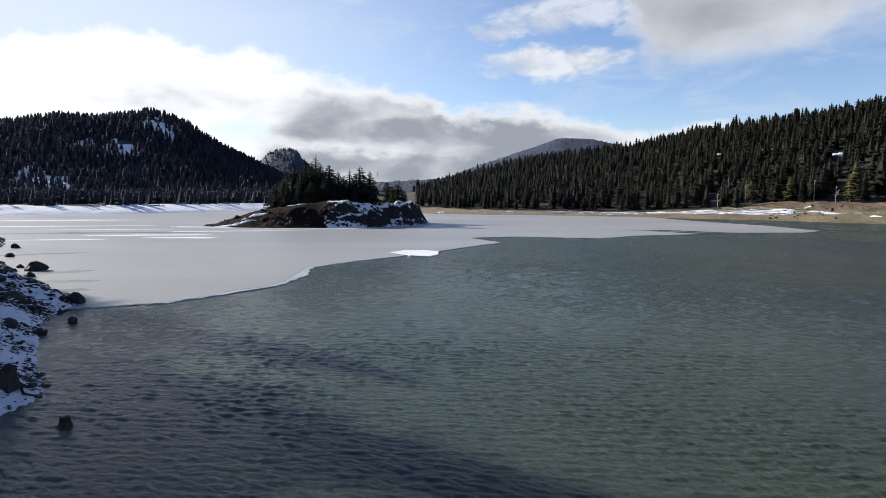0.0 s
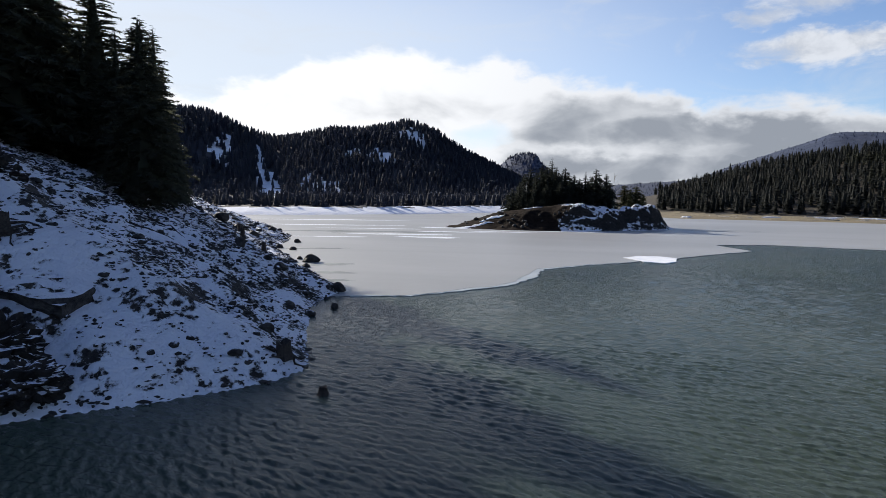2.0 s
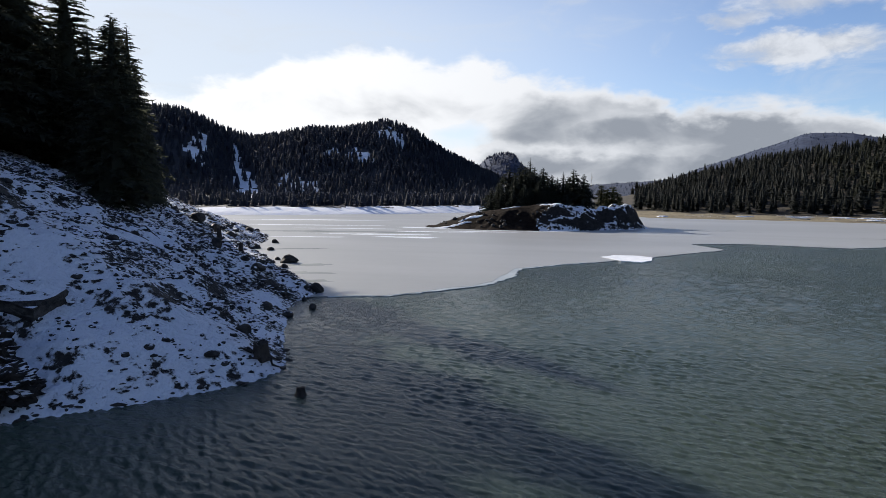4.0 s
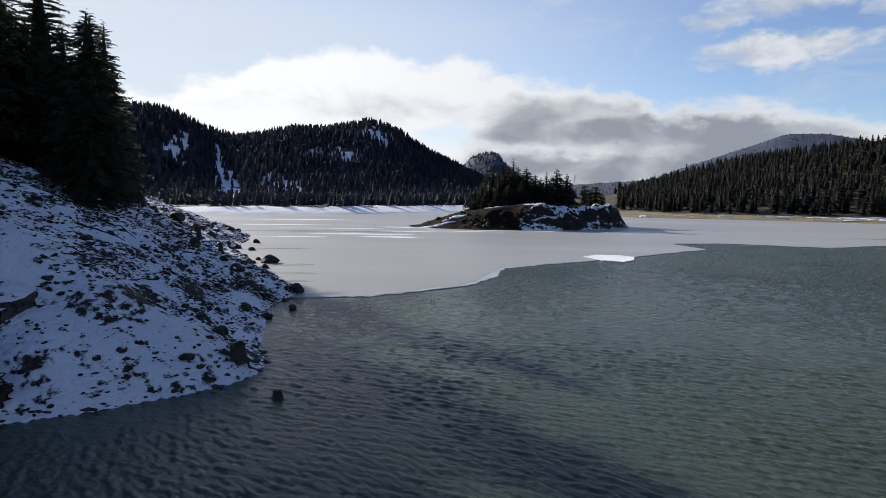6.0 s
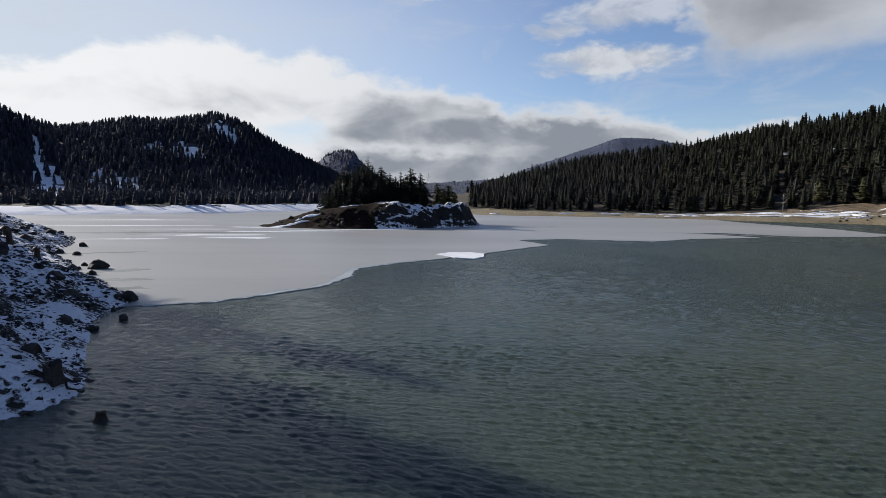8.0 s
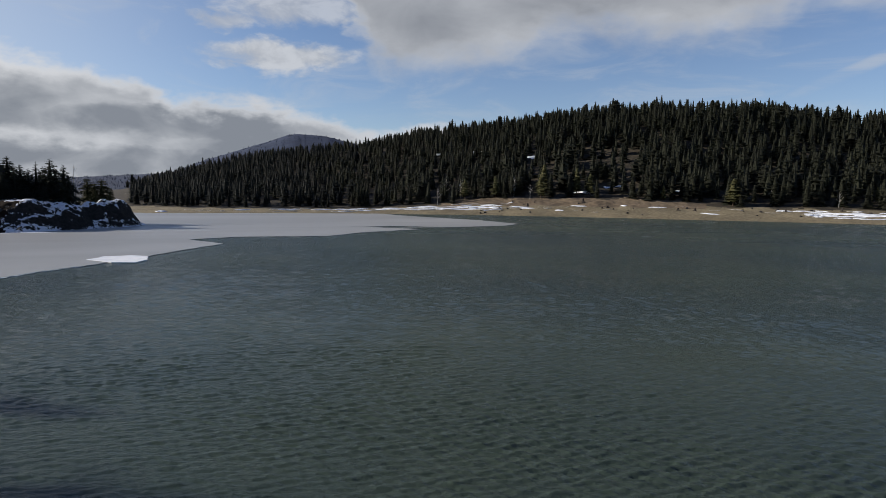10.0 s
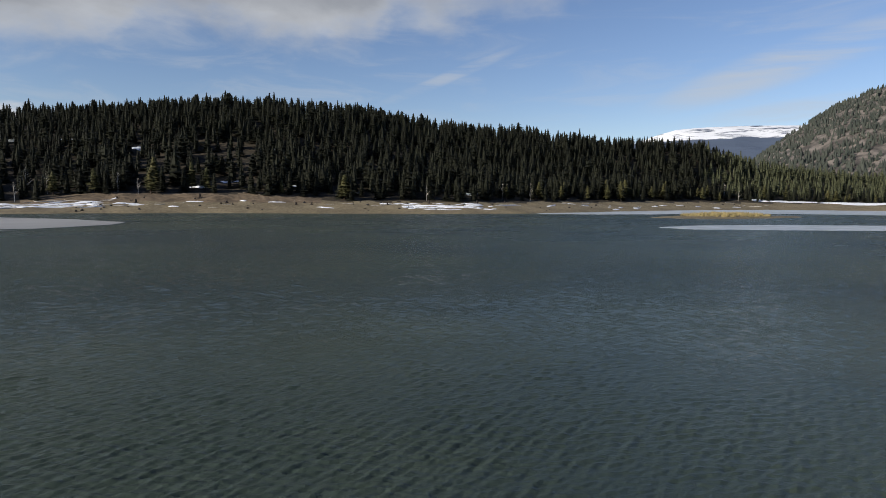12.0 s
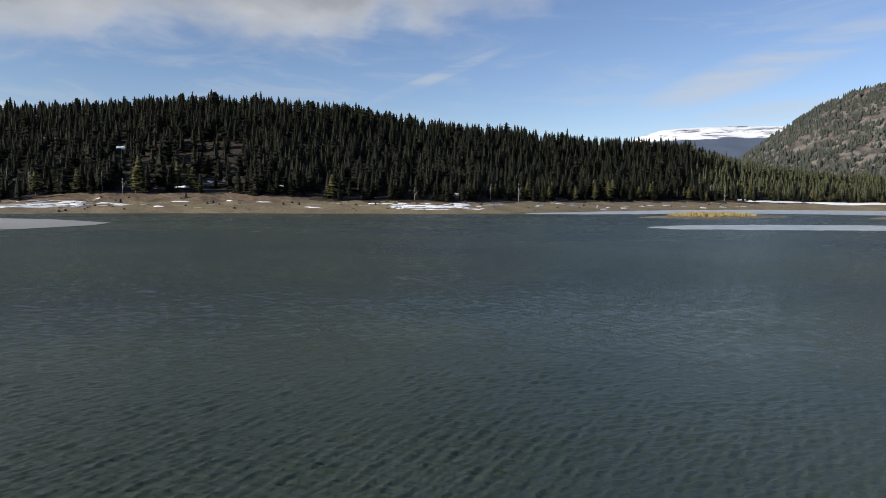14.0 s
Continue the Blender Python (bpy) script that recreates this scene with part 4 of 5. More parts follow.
for x, y, size, what in ((-47.5, 73.6, 2.1, "large dark boulder frozen into the ice"), (-31.6, 52.4, 1.3, "dark boulder at the water's edge"), (-31.9, 51.2, 0.6, "dark boulder at the water's edge"), (-30.6, 48.6, 0.5, "dark boulder at the water's edge"),
                         (-51, 76, 0.9, "dark boulder frozen into the ice"), (-45, 68.2, 1.1, "dark boulder frozen into the ice"), (-48.5, 70, 1.2, "dark boulder frozen into the ice"), (-60, 88, 1.2, "dark boulder frozen into the ice"),
                         (-27.8, 45.2, 0.7, "dark boulder at the water's edge"), (-67.5, 101, 1.3, "dark boulder frozen into the ice")):
    boulder(x, y, size, what, "boulders along the waterline", wet_rocks, 0.1)
for x, y, size in ((-35.4, 48.6, 1.3), (-29.2, 40.6, 1.0), (-23.9, 30.2, 0.9), (-73.5, 86.7, 2.6), (-41.6, 50.7, 1.4), (-71, 88, 1.8), (-69, 89.5, 1.5), (-78, 108, 1.8), (-64, 90, 1.4)):
    boulder(x, y, size, "large dark boulder on the snowy scree", "boulders in the scree", wet_rocks, 0.1)

# the rubble itself
chips = []
for k in range(6):
    me = rock_mesh(650 + k, 0.6, 1)
    chips.append((np.array([v.co for v in me.vertices]), np.array([p_.vertices for p_ in me.polygons])))


def rubble(name, label, x, y, z, size, mat, seed):
    g = np.random.RandomState(seed)
    Vs, Fs, k0 = [], [], 0
    pick = g.randint(0, len(chips), len(x))
    for k, (V, F) in enumerate(chips):
        sel_ = pick == k
        m = sel_.sum()
        a, sz = g.uniform(0, 6.28, m), size[sel_]
        long_, wide_ = g.uniform(0.8, 1.9, m)[:, None], g.uniform(0.5, 1.1, m)[:, None]
        X = (V[None, :, 0] * long_ * np.cos(a)[:, None] - V[None, :, 1] * wide_ * np.sin(a)[:, None]) * sz[:, None] + x[sel_][:, None]
        Y = (V[None, :, 0] * long_ * np.sin(a)[:, None] + V[None, :, 1] * wide_ * np.cos(a)[:, None]) * sz[:, None] + y[sel_][:, None]
        Z = V[None, :, 2] * (sz * g.uniform(0.7, 1.4, m))[:, None] + z[sel_][:, None]
        Vs.append(np.stack([X, Y, Z], -1).reshape(-1, 3))
        Fs.append((F[None] + (np.arange(m) * len(V))[:, None, None]).reshape(-1, 3) + k0)
        k0 += m * len(V)
    return tagged(new(name, mesh_of(name, np.concatenate(Vs), np.concatenate(Fs), mat)), label, "rubble", kind="stuff")


qx, qy = nrng.uniform(-110, -20, 95000), nrng.uniform(12, 135, 95000)
qs = distance(qx, qy, LAKE)
near = np.hypot(qx, qy)
ok = (qs > 0.1) & (qs < 34) & (nrng.rand(95000) < np.where(talus(qx, qy) > 0.5, 0.8, np.where(bumps(qx, qy, 3.4, 4, 41) > 0.3, 0.75, 0.08))) & (nrng.rand(95000) < np.clip(45 / near, 0.2, 1)) & (bumps(qx, qy, 7, 3, 40) > -0.3)
qx, qy, near = qx[ok], qy[ok], near[ok]
rubble("rubble", "snow-dusted dark broken stones on the bank", qx, qy, surface(qx, qy)[0] + 0.02, nrng.uniform(0.11, 0.32, len(qx)) * np.clip(near / 45, 0.8, 1.7) * nrng.uniform(0.7, 1.3, len(qx)), ROCK, 9)

# wet dark stones along the waterline
edge_x, edge_y = [], []
for (ax, ay), (ex, ey) in zip(LAKE[3:15], LAKE[4:16]):
    for q in range(int(math.hypot(ex - ax, ey - ay) / 0.09)):
        u = rng.random()
        edge_x.append(ax + (ex - ax) * u + rng.gauss(0, 0.6))
        edge_y.append(ay + (ey - ay) * u + rng.gauss(0, 0.6))
edge_x, edge_y = np.array(edge_x), np.array(edge_y)
edge_z = land(edge_x, edge_y)[0]
low = (edge_z > -0.1) & (edge_z < 0.35)
rubble("waterline_stones", "wet dark stones along the waterline", edge_x[low], edge_y[low], np.maximum(edge_z[low], -0.05), nrng.uniform(0.1, 0.34, int(low.sum())) * nrng.uniform(0.6, 1.5, int(low.sum())), BARE_ROCK, 12)

# ---- patches of snow and ice ----
def patch(name, x, y, long, wide, turn, label, category, mat, z=None, thick=0.12, seed=1, kind="", group="", ragged=0.3, base=land):
    """A low, ragged-edged sheet that follows the ground, or floats at height z."""
    g = random.Random(seed)
    ph = [g.uniform(0, 6.28) for _ in range(5)]
    verts, faces, ring, arms = [], [], (0.0, 0.5, 0.85, 1.0), 40
    c, s_ = math.cos(radians(turn)), math.sin(radians(turn))
    for q in ring:
        for k in range(arms):
            a = k * 6.2832 / arms
            edge_ = 1 + ragged * (0.5 * math.sin(2 * a + ph[0]) + 0.4 * math.sin(3 * a + ph[1]) + 0.35 * math.sin(5 * a + ph[2]) + 0.3 * math.sin(9 * a + ph[3]) + 0.2 * math.sin(14 * a + ph[4]))
            u, v = math.cos(a) * long / 2 * q * edge_, math.sin(a) * wide / 2 * q * edge_
            px, py = x + u * c - v * s_, y + u * s_ + v * c
            verts.append((px, py, 1.0 - q ** 4))
    V = np.array(verts)
    base_ = base(V[:, 0], V[:, 1])[0] if z is None else np.full(len(V), z)
    V[:, 2] = base_ + V[:, 2] * thick - (0.06 if z is None else 0.0)
    for q in range(len(ring) - 1):
        for k in range(arms):
            faces.append((q * arms + k, (q + 1) * arms + k, (q + 1) * arms + (k + 1) % arms, q * arms + (k + 1) % arms))
    return tagged(new(name, mesh_of(name, V, faces, mat, True)), label, category, group, kind)


floe = tagged(slab("ice_floe", [(-7.3, 98.6), (-5.4, 102.4), (-2, 103), (0.4, 101), (0.2, 96), (-1.4, 92.8), (-4.2, 94.0)], 0.12, 0.2, SNOW, 0.15, 1.2, 3), "white snow-covered ice floe at the ice edge", "ice floe")
for i, (x, y, long, wide, turn) in enumerate(((-60, 132, 26, 3.2, 12), (-74, 150, 22, 2.4, 14), (-52, 146, 18, 2.2, 8), (-95, 160, 40, 3, 16), (-50, 126, 16, 3, 10), (-70, 118, 14, 2.2, 18), (-40, 152, 20, 2.0, 6), (-110, 190, 50, 4, 20), (-30, 160, 26, 1.6, 8), (-60, 162, 16, 3, 0))):
    patch("snow_drift", x, y, long, wide, turn, "thin white snow drift on the ice", "snow", SNOW, 0.077, 0.04, 20 + i, "", "snow drifts on the ice", 0.45)
for i, (x, y, long, wide, turn) in enumerate(((-80, 135, 24, 6, 25), (-66, 131, 20, 2.4, 12), (-62, 140, 26, 3.6, 14), (-44, 72, 7, 2.4, 30), (-40.5, 64.5, 7, 2.6, 28), (-58, 92, 9, 2.2, 30), (-36.5, 58.5, 6, 2.4, 30), (62, 163, 22, 3.2, -24), (14, 190, 20, 1.2, -3), (16, 184, 22, 0.9, -4))):
    patch("thin_ice", x, y, long, wide, turn, "dark wet patch of thin ice", "ice", THIN_ICE, 0.079, 0.012, 40 + i, "", "wet patches on the ice", 0.4)
# the ice sheets and spits to the east
RIGHT_ICE = [(197, 37), (208, 33.5), (219, 29.5), (238, 12), (252, -4), (272, -33), (300, -90), (250, -90), (231, -29), (214, -4), (203, 14), (193.5, 27)]
tagged(slab("ice_sheet", RIGHT_ICE, 0.05, 0.1, PALE_ICE, 0.9, 3.0, 5), "pale drifting lake ice sheet", "ice", kind="structure")
BACK_ICE = [(283, 110), (300, 84), (330, 60), (372, 44), (398, 10), (420, -30), (440, -110), (620, -120), (560, 20), (440, 75), (330, 118)]
tagged(slab("ice_sheet", BACK_ICE, 0.05, 0.1, PALE_ICE, 0.9, 4.0, 6), "pale lake ice along the far shore", "ice", kind="structure")


def spit(cx, cy, long, wide, turn, high, seed):
    g = np.random.RandomState(seed)
    u, v = np.meshgrid(np.linspace(-1.1, 1.1, 60), np.linspace(-1.2, 1.2, 24), indexing="ij")
    c, s_ = math.cos(radians(turn)), math.sin(radians(turn))
    x, y = cx + u * long / 2 * c - v * wide / 2 * s_, cy + u * long / 2 * s_ + v * wide / 2 * c
    rr = u ** 2 + v ** 2 + bumps(x, y, 12, 3, seed) * 0.12
    z = high * np.clip(1 - rr, -0.5, 1) * (0.5 + 0.5 * np.clip(1 - ((u + 0.15) / 0.6) ** 2, 0, 1))
    ob = new("spit", mesh_of("spit", np.stack([x, y, z], -1).reshape(-1, 3), grid(*x.shape), BEACH, True))
    tagged(ob, "low tan gravel spit with dry grass", "spit", kind="structure")
    return x.ravel(), y.ravel(), z.ravel(), g


def tufts(name, label, x, y, z, high, mat, seed, blades=5):
    """Dry grass as many thin blades."""
    g = np.random.RandomState(seed)
    m = len(x) * blades
    X, Y, Z = (np.repeat(q, blades) for q in (x, y, z))
    X, Y = X + g.uniform(-0.5, 0.5, m), Y + g.uniform(-0.5, 0.5, m)
    a, h = g.uniform(0, 6.28, m), high * g.uniform(0.5, 1.2, m)
    lean = g.uniform(-0.4, 0.4, (m, 2)) * h[:, None]
    w_ = 0.14
    V = np.stack([np.stack([X - np.cos(a) * w_, Y - np.sin(a) * w_, Z - 0.05], 1), np.stack([X + np.cos(a) * w_, Y + np.sin(a) * w_, Z - 0.05], 1), np.stack([X + lean[:, 0], Y + lean[:, 1], Z + h], 1)], 1).reshape(-1, 3)
    return tagged(new(name, mesh_of(name, V, np.arange(m * 3).reshape(-1, 3), mat)), label, "grass", kind="stuff")


x, y, z, g = spit(318, 27, 96, 30, -33, 1.3, 71)
sel = np.where((z > 0.55))[0]
sel = g.choice(sel, 700)
tufts("dry_grass", "pale dry grass on the low spit", x[sel] + g.uniform(-1, 1, 700), y[sel] + g.uniform(-1, 1, 700), z[sel], 1.3, REED, 72)
spit(385, -55, 80, 16, -28, 0.6, 73)

# ---- the far beach ----
def shore_spot(head, inland):
    """A place on the right-hand beach, by heading and distance from the water."""
    h, r = radians(head), np.arange(150.0, 800.0, 1.5)
    r = r[int(np.argmax(distance(r * math.sin(h), r * math.cos(h), LAKE) >= inland))]
    return float(r * math.sin(h)), float(r * math.cos(h))


def log_mesh(seed):
    g = random.Random(seed)
    V, F, ring, n_ = [], [], 7, 6
    bend, bend2 = g.uniform(-0.06, 0.06), g.uniform(-0.04, 0.04)
    for i in range(n_ + 1):
        u = i / n_ - 0.5
        rr = (1.0 - 0.55 * (u + 0.5)) * g.uniform(0.88, 1.1)
        for k in range(ring):
            a = k * 6.2832 / ring
            V.append((u, bend * (1 - 4 * u * u) + 0.028 * rr * math.cos(a), bend2 * (1 - 4 * u * u) + 0.028 * rr * math.sin(a)))
    for i in range(n_):
        for k in range(ring):
            F.append((i * ring + k, i * ring + (k + 1) % ring, (i + 1) * ring + (k + 1) % ring, (i + 1) * ring + k))
    F.append(tuple(range(ring - 1, -1, -1)))
    F.append(tuple(n_ * ring + k for k in range(ring)))
    # a broken branch stub
    u = g.uniform(-0.2, 0.3)
    k0 = len(V)
    V += [(u - 0.012, 0.02, 0), (u + 0.012, 0.02, 0), (u, 0.02, 0.02), (u + 0.05, 0.02 + g.choice((-0.1, 0.1)), 0.06)]
    F += [(k0, k0 + 1, k0 + 3), (k0 + 1, k0 + 2, k0 + 3), (k0 + 2, k0, k0 + 3)]
    return mesh_of("driftwood_log", V, F, GREY_WOOD, True)


logs = [log_mesh(700 + i) for i in range(6)]


def along(x, y):
    """The run of the shoreline at a place, in degrees."""
    e_ = 1.0
    gx = float(distance(np.array([x + e_]), np.array([y]), LAKE)[0] - distance(np.array([x - e_]), np.array([y]), LAKE)[0])
    gy = float(distance(np.array([x]), np.array([y + e_]), LAKE)[0] - distance(np.array([x]), np.array([y - e_]), LAKE)[0])
    return math.degrees(math.atan2(gx, -gy))


for i in range(95):
    head = rng.choice((rng.uniform(2, 34), rng.uniform(10, 32), rng.uniform(34, 88)))
    x, y = shore_spot(head, rng.uniform(10, 34))
    size = rng.uniform(3, 9)
    ob = new("driftwood_log", rng.choice(logs))
    ob.matrix_basis = pose(x, y, bank_z(x, y) + size * 0.02, 0, rng.uniform(-2, 2), along(x, y) + rng.gauss(0, 12)) @ Matrix.Diagonal((size, size * 1.1, size * 1.1, 1))
    tagged(ob, "bleached grey driftwood log on the gravel beach", "driftwood", "driftwood on the beach")
SNOWY_BEACH = [(21, 24, 16, 4), (23.5, 20, 22, 3), (25.5, 26, 20, 4), (27, 16, 26, 3), (28.5, 23, 20, 4), (30, 19, 14, 3), (18, 28, 14, 3), (15, 26, 10, 2.5), (12, 25, 12, 2), (8, 22, 8, 2), (33, 22, 10, 2), (57.5, 18, 14, 4), (59, 22, 18, 5),
               (60.5, 20, 16, 5), (62, 17, 14, 5), (63, 23, 16, 4), (66, 24, 20, 2), (70, 20, 8, 1.6), (73, 22, 7, 1.5), (75.7, 4, 8, 3), (77.5, 6, 7, 2), (79, 16, 7, 1.6), (81, 18, 8, 2), (84, 6, 8, 3), (85.5, 10, 10, 3), (1.5, 8, 6, 3), (38.2, 27, 9, 1.5), (45, 26, 8, 1.4)]
for i, (head, inland, long, wide) in enumerate(SNOWY_BEACH):
    x, y = shore_spot(head, inland)
    patch("snow_patch", x, y, long * 0.8, wide * 0.7, along(x, y) + rng.uniform(-8, 8), "melting white snow patch on the gravel beach", "snow", SNOW, None, 0.5, 80 + i, "", "snow patches on the beach", 0.5)
for i in range(70):
    head = rng.choice((rng.uniform(16, 34), rng.uniform(56, 65), rng.uniform(34, 88)))
    x, y = shore_spot(head, rng.uniform(8, 32))
    patch("snow_patch", x, y, rng.uniform(2.5, 8), rng.uniform(0.8, 1.8), along(x, y) + rng.gauss(0, 14), "thin white snow streak on the gravel beach", "snow", SNOW, None, 0.4, 300 + i, "", "snow patches on the beach", 0.5)
for i, (head, inland, long, wide) in enumerate(((38.6, 60, 10, 5), (41.2, 72, 9, 5), (37.5, 78, 8, 4), (47, 66, 8, 4), (62.6, 62, 12, 6), (52, 60, 8, 4), (78, 60, 9, 4), (70, 58, 8, 4), (25.4, 190, 12, 8), (29, 180, 9, 6), (34, 150, 9, 6), (45, 140, 8, 6))):
    x, y = shore_spot(head, inland)
    patch("snow_patch", x, y, long, wide, along(x, y), "old snow patch lying between the trees", "snow", SNOW, None, 0.5, 120 + i, "", "snow patches in the woods", 0.5)
for i in range(60):
    x, y = shore_spot(rng.uniform(28, 88), rng.uniform(3, 36))
    boulder(x, y, rng.uniform(0.5, 1.4), "grey-brown stone on the gravel beach", "stones on the far beach", [wet_rocks[i % 4]], 0.1)
# the snow flats by the far inlet
for i, (x, y, long, wide) in enumerate(((565, 12, 70, 10), (592, -45, 80, 14), (610, -80, 110, 18))):
    patch("snow_flat", x, y, long, wide, -62, "white snow field on the flat far shore", "snow", SNOW, None, 0.7, 140 + i, "", "snow fields on the far shore", 0.25)


# ---- stumps, roots and fallen branches on the near bank ----
def stump_mesh(seed, high, wide, roots=6, mat=DARK_WOOD):
    """A broken stump: ragged crown, flared foot and spreading roots."""
    g = random.Random(seed)
    V, F, ring, rows = [], [], 14, 6
    for i in range(rows):
        u = i / (rows - 1)
        for k in range(ring):
            a = k * 6.2832 / ring
            flare = 1 + 0.7 * (1 - u) ** 3 * (1 + 0.5 * math.sin(a * roots))
            rr = wide / 2 * flare * (1 + 0.1 * math.sin(3 * a + seed))
            z = -0.25 * high + 1.25 * high * u + (g.uniform(-0.14, 0.14) * high if i == rows - 1 else 0)
            V.append((math.cos(a) * rr, math.sin(a) * rr, z))
    for i in range(rows - 1):
        for k in range(ring):
            F.append((i * ring + k, i * ring + (k + 1) % ring, (i + 1) * ring + (k + 1) % ring, (i + 1) * ring + k))
    k0 = len(V)
    V.append((0, 0, 0.7 * high))
    F += [((rows - 1) * ring + k, (rows - 1) * ring + (k + 1) % ring, k0) for k in range(ring)]
    return mesh_of("stump", V, F, mat, False)


def limb(points, thick, mat, name):
    """A crooked tapering branch through a few points."""
    V, F, ring = [], [], 6
    for i, p_ in enumerate(points):
        t_ = thick * (1 - 0.8 * i / (len(points) - 1))
        for k in range(ring):
            a = k * 6.2832 / ring
            V.append((p_[0] + math.cos(a) * t_, p_[1] + math.sin(a) * t_ * 0.7, p_[2] + math.sin(a) * t_))
    for i in range(len(points) - 1):
        for k in range(ring):
            F.append((i * ring + k, i * ring + (k + 1) % ring, (i + 1) * ring + (k + 1) % ring, (i + 1) * ring + k))
    return mesh_of(name, V, F, mat, True)


def stump(x, y, high, wide, label, seed, roots=0, spread=1.6, z=None):
    t = thing("tree_stump", label, "stump")
    t.location = (x, y, max(bank_z(x, y), 0) if z is None else z)
    part("trunk", stump_mesh(seed, high, wide), t)
    g = random.Random(seed)
    for i in range(roots):
        a = i * 6.2832 / roots + g.uniform(-0.3, 0.3)
        pts = [(math.cos(a) * wide * 0.3, math.sin(a) * wide * 0.3, high * 0.35)]
        for q in range(1, 5):
            f = q / 4
            dx, dy = math.cos(a + g.uniform(-0.3, 0.3)) * spread * f, math.sin(a + g.uniform(-0.3, 0.3)) * spread * f
            pts.append((dx, dy, bank_z(x + dx, y + dy) - t.location.z + 0.25 * (1 - f) + 0.05))
        part("root", limb(pts, wide * 0.16, DARK_WOOD, "root"), t)
    return t


stump(-17.0, 25.1, 0.36, 0.42, "dark broken stump standing in the lake water", 3, 0, z=0.0)
stump(-21.5, 28.4, 0.75, 0.8, "dark splintered stump at the waterline", 5, 5, 1.2)
stump(-40.4, 26.2, 1.2, 0.9, "dark uprooted stump with spread roots in snow", 7, 9, 2.0)
stump(-60.1, 75.1, 1.6, 0.6, "dark stump standing on the snowy scree", 8)
stump(-53.6, 71.2, 1.5, 0.6, "dark stump standing on the snowy scree", 9)
stump(-66, 82, 1.2, 0.6, "dark stump standing on the snowy scree", 10)
for i in range(26):
    x, y = rng.uniform(-72, -44), rng.uniform(34, 60)
    a, ln = rng.uniform(-0.9, 0.5), rng.uniform(1.5, 5.0)
    pts, px, py = [], x, y
    for q in range(6):
        pts.append((px - x, py - y, bank_z(px, py) + 0.1 + (0.15 if q in (2, 3) else 0)))
        px, py = px + math.cos(a) * ln / 5, py + math.sin(a) * ln / 5
        a += rng.uniform(-0.35, 0.35)
    ob = new("fallen_branch", limb(pts, 0.09, DARK_WOOD, "fallen_branch"))
    ob.location = (x, y, 0)
    tagged(ob, "dark crooked branch fallen on the snow", "branch", "branches on the snowy bank")

# the tilted slab and the dark outcrop at the foot of the bank
bm = bmesh.new()
bmesh.ops.create_cube(bm, size=1.0)
bmesh.ops.subdivide_edges(bm, edges=bm.edges, cuts=5, use_grid_fill=True)
for v in bm.verts:
    v.co = Vector((v.co.x * 3.8, v.co.y * 2.4, v.co.z * 1.1)) + Vector((noise.noise(v.co * 3), noise.noise(v.co * 3 + Vector((9, 0, 0))), noise.noise(v.co * 4 + Vector((0, 9, 0))))) * 0.22
me = bpy.data.meshes.new("rock_slab")
bm.to_mesh(me)
bm.free()
me.materials.append(BANK)
slab_rock = new("rock_slab", me)
slab_rock.matrix_basis = pose(-33.0, 23.3, bank_z(-33.0, 23.3) + 0.45, 16, 12, 12)
tagged(slab_rock, "large tilted rock slab topped with snow", "rock")


def outcrop(x, y, size, seed):
    bm = bmesh.new()
    bmesh.ops.create_icosphere(bm, subdivisions=5, radius=0.5)
    off = Vector((seed * 3.1, 0, 0))
    for v in bm.verts:
        q_ = v.co.normalized()
        ridges = 0.34 * (1 - abs(noise.noise(q_ * 2.1 + off)) * 2) + 0.22 * (1 - abs(noise.noise(q_ * 4.6 + off)) * 2) + 0.1 * noise.noise(q_ * 11 + off)
        k = 0.72 + ridges + 0.35 * noise.noise(q_ * 1.3 + off)
        stepped = round(v.co.z * 7 + noise.noise(q_ * 3 + off)) / 7
        v.co = Vector((v.co.x * k * size[0], v.co.y * k * size[1], (v.co.z * 0.92 + stepped * 0.08) * k * size[2]))
    me_ = bpy.data.meshes.new("rock_outcrop")
    bm.to_mesh(me_)
    bm.free()
    me_.materials.append(CRAG)
    ob = new("rock_outcrop", me_)
    ob.matrix_basis = pose(x, y, max(bank_z(x, y), 0.2), 0, 0, 30 * seed)
    return tagged(ob, "jagged dark bare rock outcrop on the snowy bank", "rock")


outcrop(-31.6, 19.0, (4.8, 3.8, 3.0), 1)
outcrop(-28.8, 18.6, (3.6, 3.4, 2.0), 2)
outcrop(-34.5, 18.5, (5, 5, 5.5), 3)
outcrop(-52, 34, (5, 3.5, 2.8), 4)


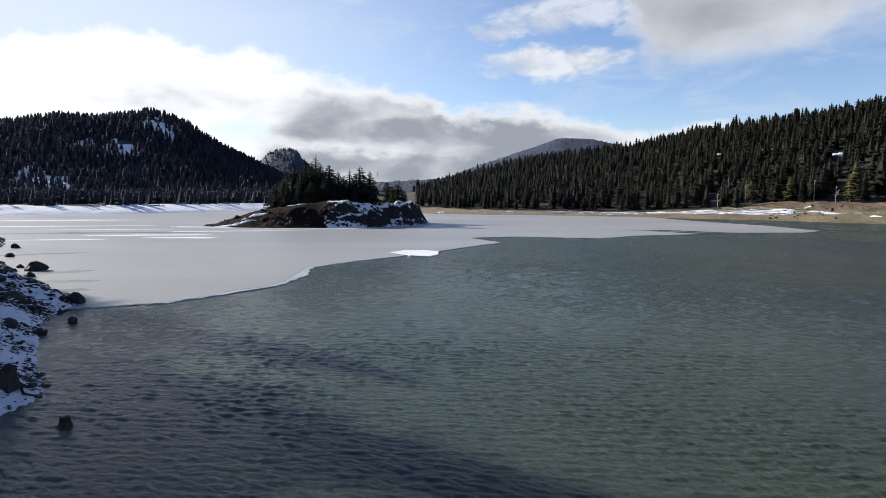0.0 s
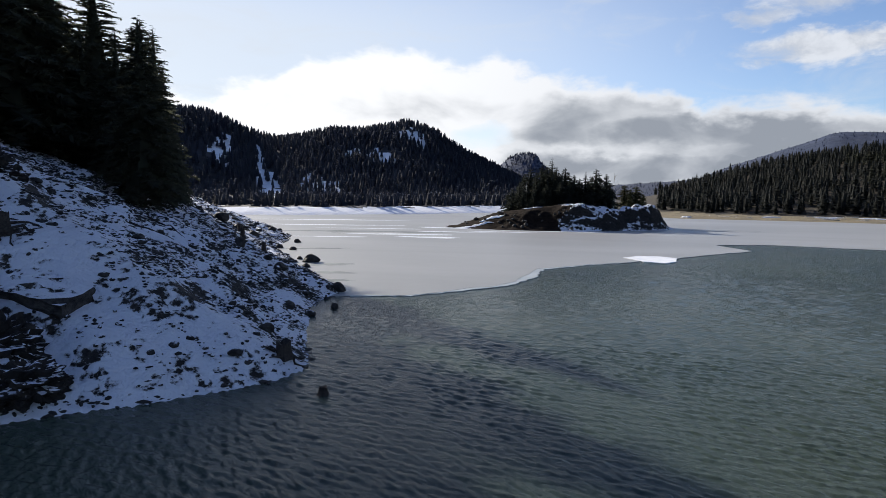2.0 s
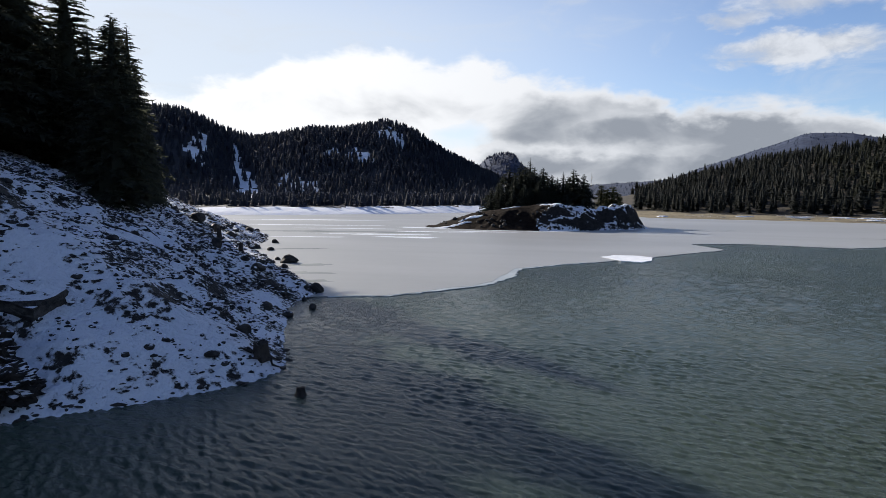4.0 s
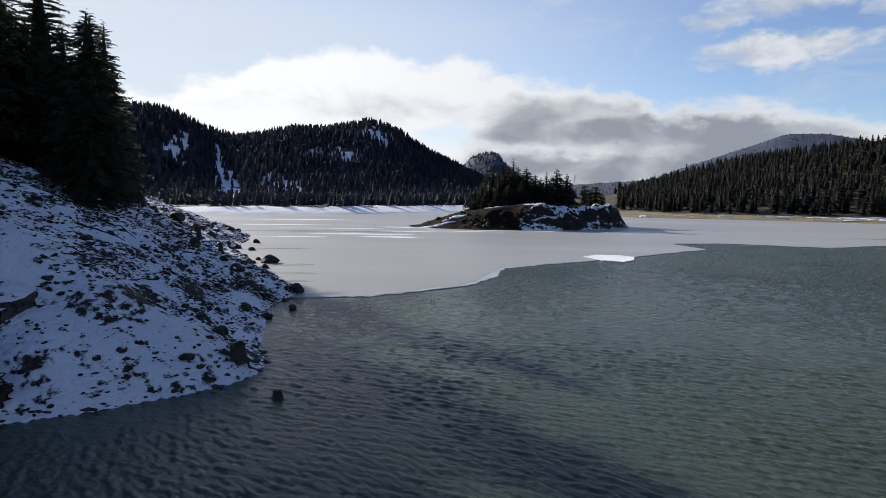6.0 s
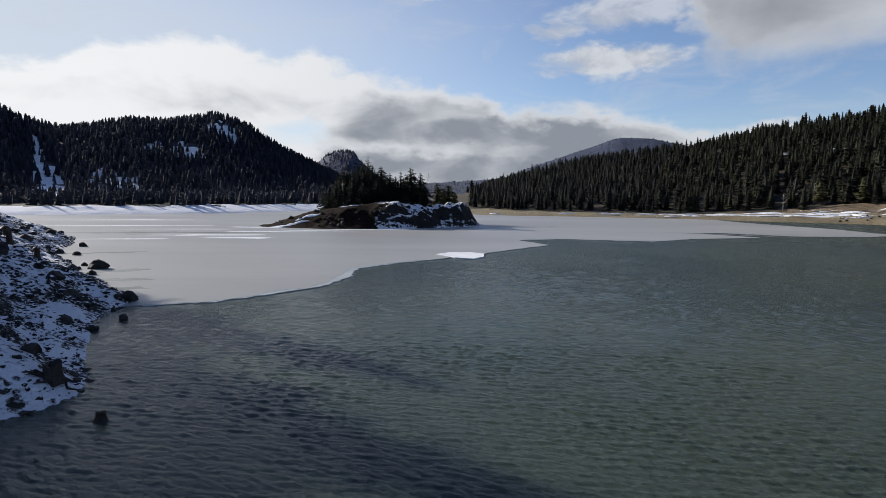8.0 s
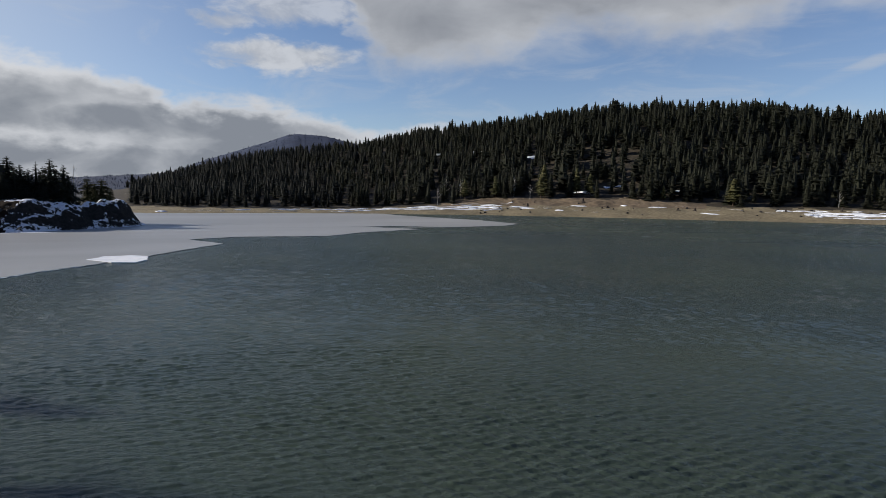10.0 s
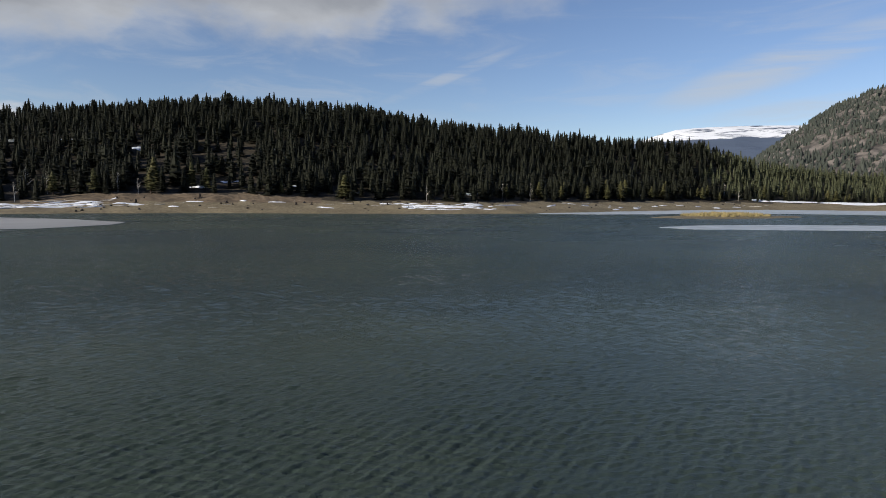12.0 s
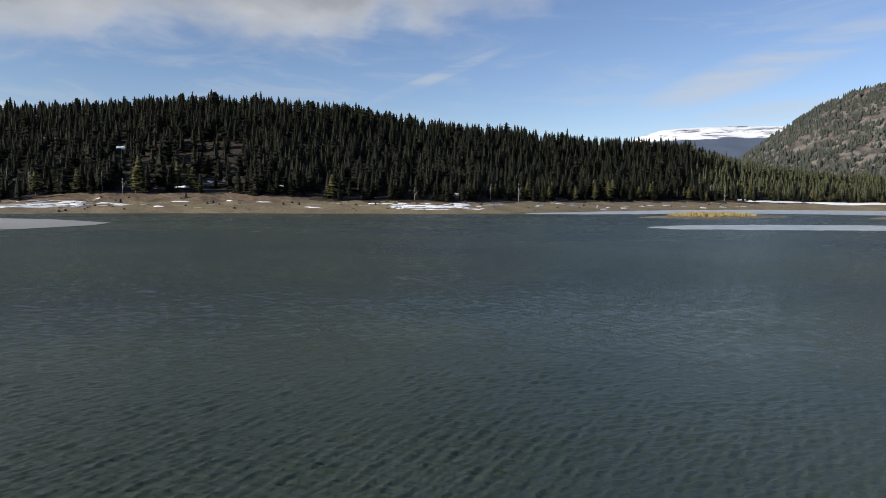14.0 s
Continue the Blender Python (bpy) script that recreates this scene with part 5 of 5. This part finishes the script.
# a bare tree and small snow piles on the island
def bare_tree(x, y, z, high, seed, label):
    g = random.Random(seed)
    t = thing("bare_tree", label, "tree")
    t.location = (x, y, z)
    part("trunk", limb([(0, 0, -0.3), (0.05, 0, high * 0.3), (-0.08, 0.05, high * 0.65), (0.03, 0, high)], 0.14, GREY_WOOD, "trunk"), t)
    for i in range(16):
        zz = high * g.uniform(0.3, 0.95)
        a, ln = g.uniform(0, 6.28), (high - zz) * 0.35 + 0.5
        part("branch", limb([(0, 0, zz), (math.cos(a) * ln * 0.5, math.sin(a) * ln * 0.5, zz + ln * 0.35), (math.cos(a) * ln, math.sin(a) * ln, zz + ln * 0.9)], 0.035, GREY_WOOD, "branch"), t)


iz_at = lambda x, y: float(isle_height(np.array([x]), np.array([y]))[0][0])
bare_tree(-16.0, 190, iz_at(-16.0, 190), 11, 4, "leafless grey tree on the island")
bare_tree(-41.5, 186, iz_at(-41.5, 186), 8, 6, "leafless grey tree on the island")
for i, (x, y, long, wide) in enumerate(((-50, 165, 6, 1.6), (-47.5, 168.5, 7, 1.4), (-38, 178, 6, 1.5), (-54, 163.5, 7, 2.2), (-30, 182, 5, 1.5))):
    patch("snow_patch", x, y, long, wide, 15, "small white snow patch on the muddy island", "snow", SNOW, None, 0.3, 160 + i, "", "snow patches on the island", 0.4, isle_height)
for i in range(40):
    x = rng.uniform(-58, -2)
    y = 158 + abs(x + 38) * 0.55 + rng.uniform(1, 9)
    if iz_at(x, y) > 0.1:
        boulder(x, y, rng.uniform(0.5, 1.3), "dark wet stone on the island's shore", "stones on the island", [wet_rocks[i % 4]], 0.1, iz_at(x, y))
# stumps and snags along the far beach
for i in range(14):
    x, y = shore_spot(rng.uniform(30, 86), rng.uniform(14, 36))
    stump(x, y, rng.uniform(0.8, 1.8), rng.uniform(0.5, 0.9), "weathered dark stump on the gravel beach", 20 + i, 4, 1.6)
# grey snags among the shore trees
for i in range(12):
    x, y = shore_spot(rng.uniform(22, 90), rng.uniform(38, 60))
    bare_tree(x, y, bank_z(x, y), rng.uniform(7, 13), 40 + i, "dead grey snag at the forest edge")
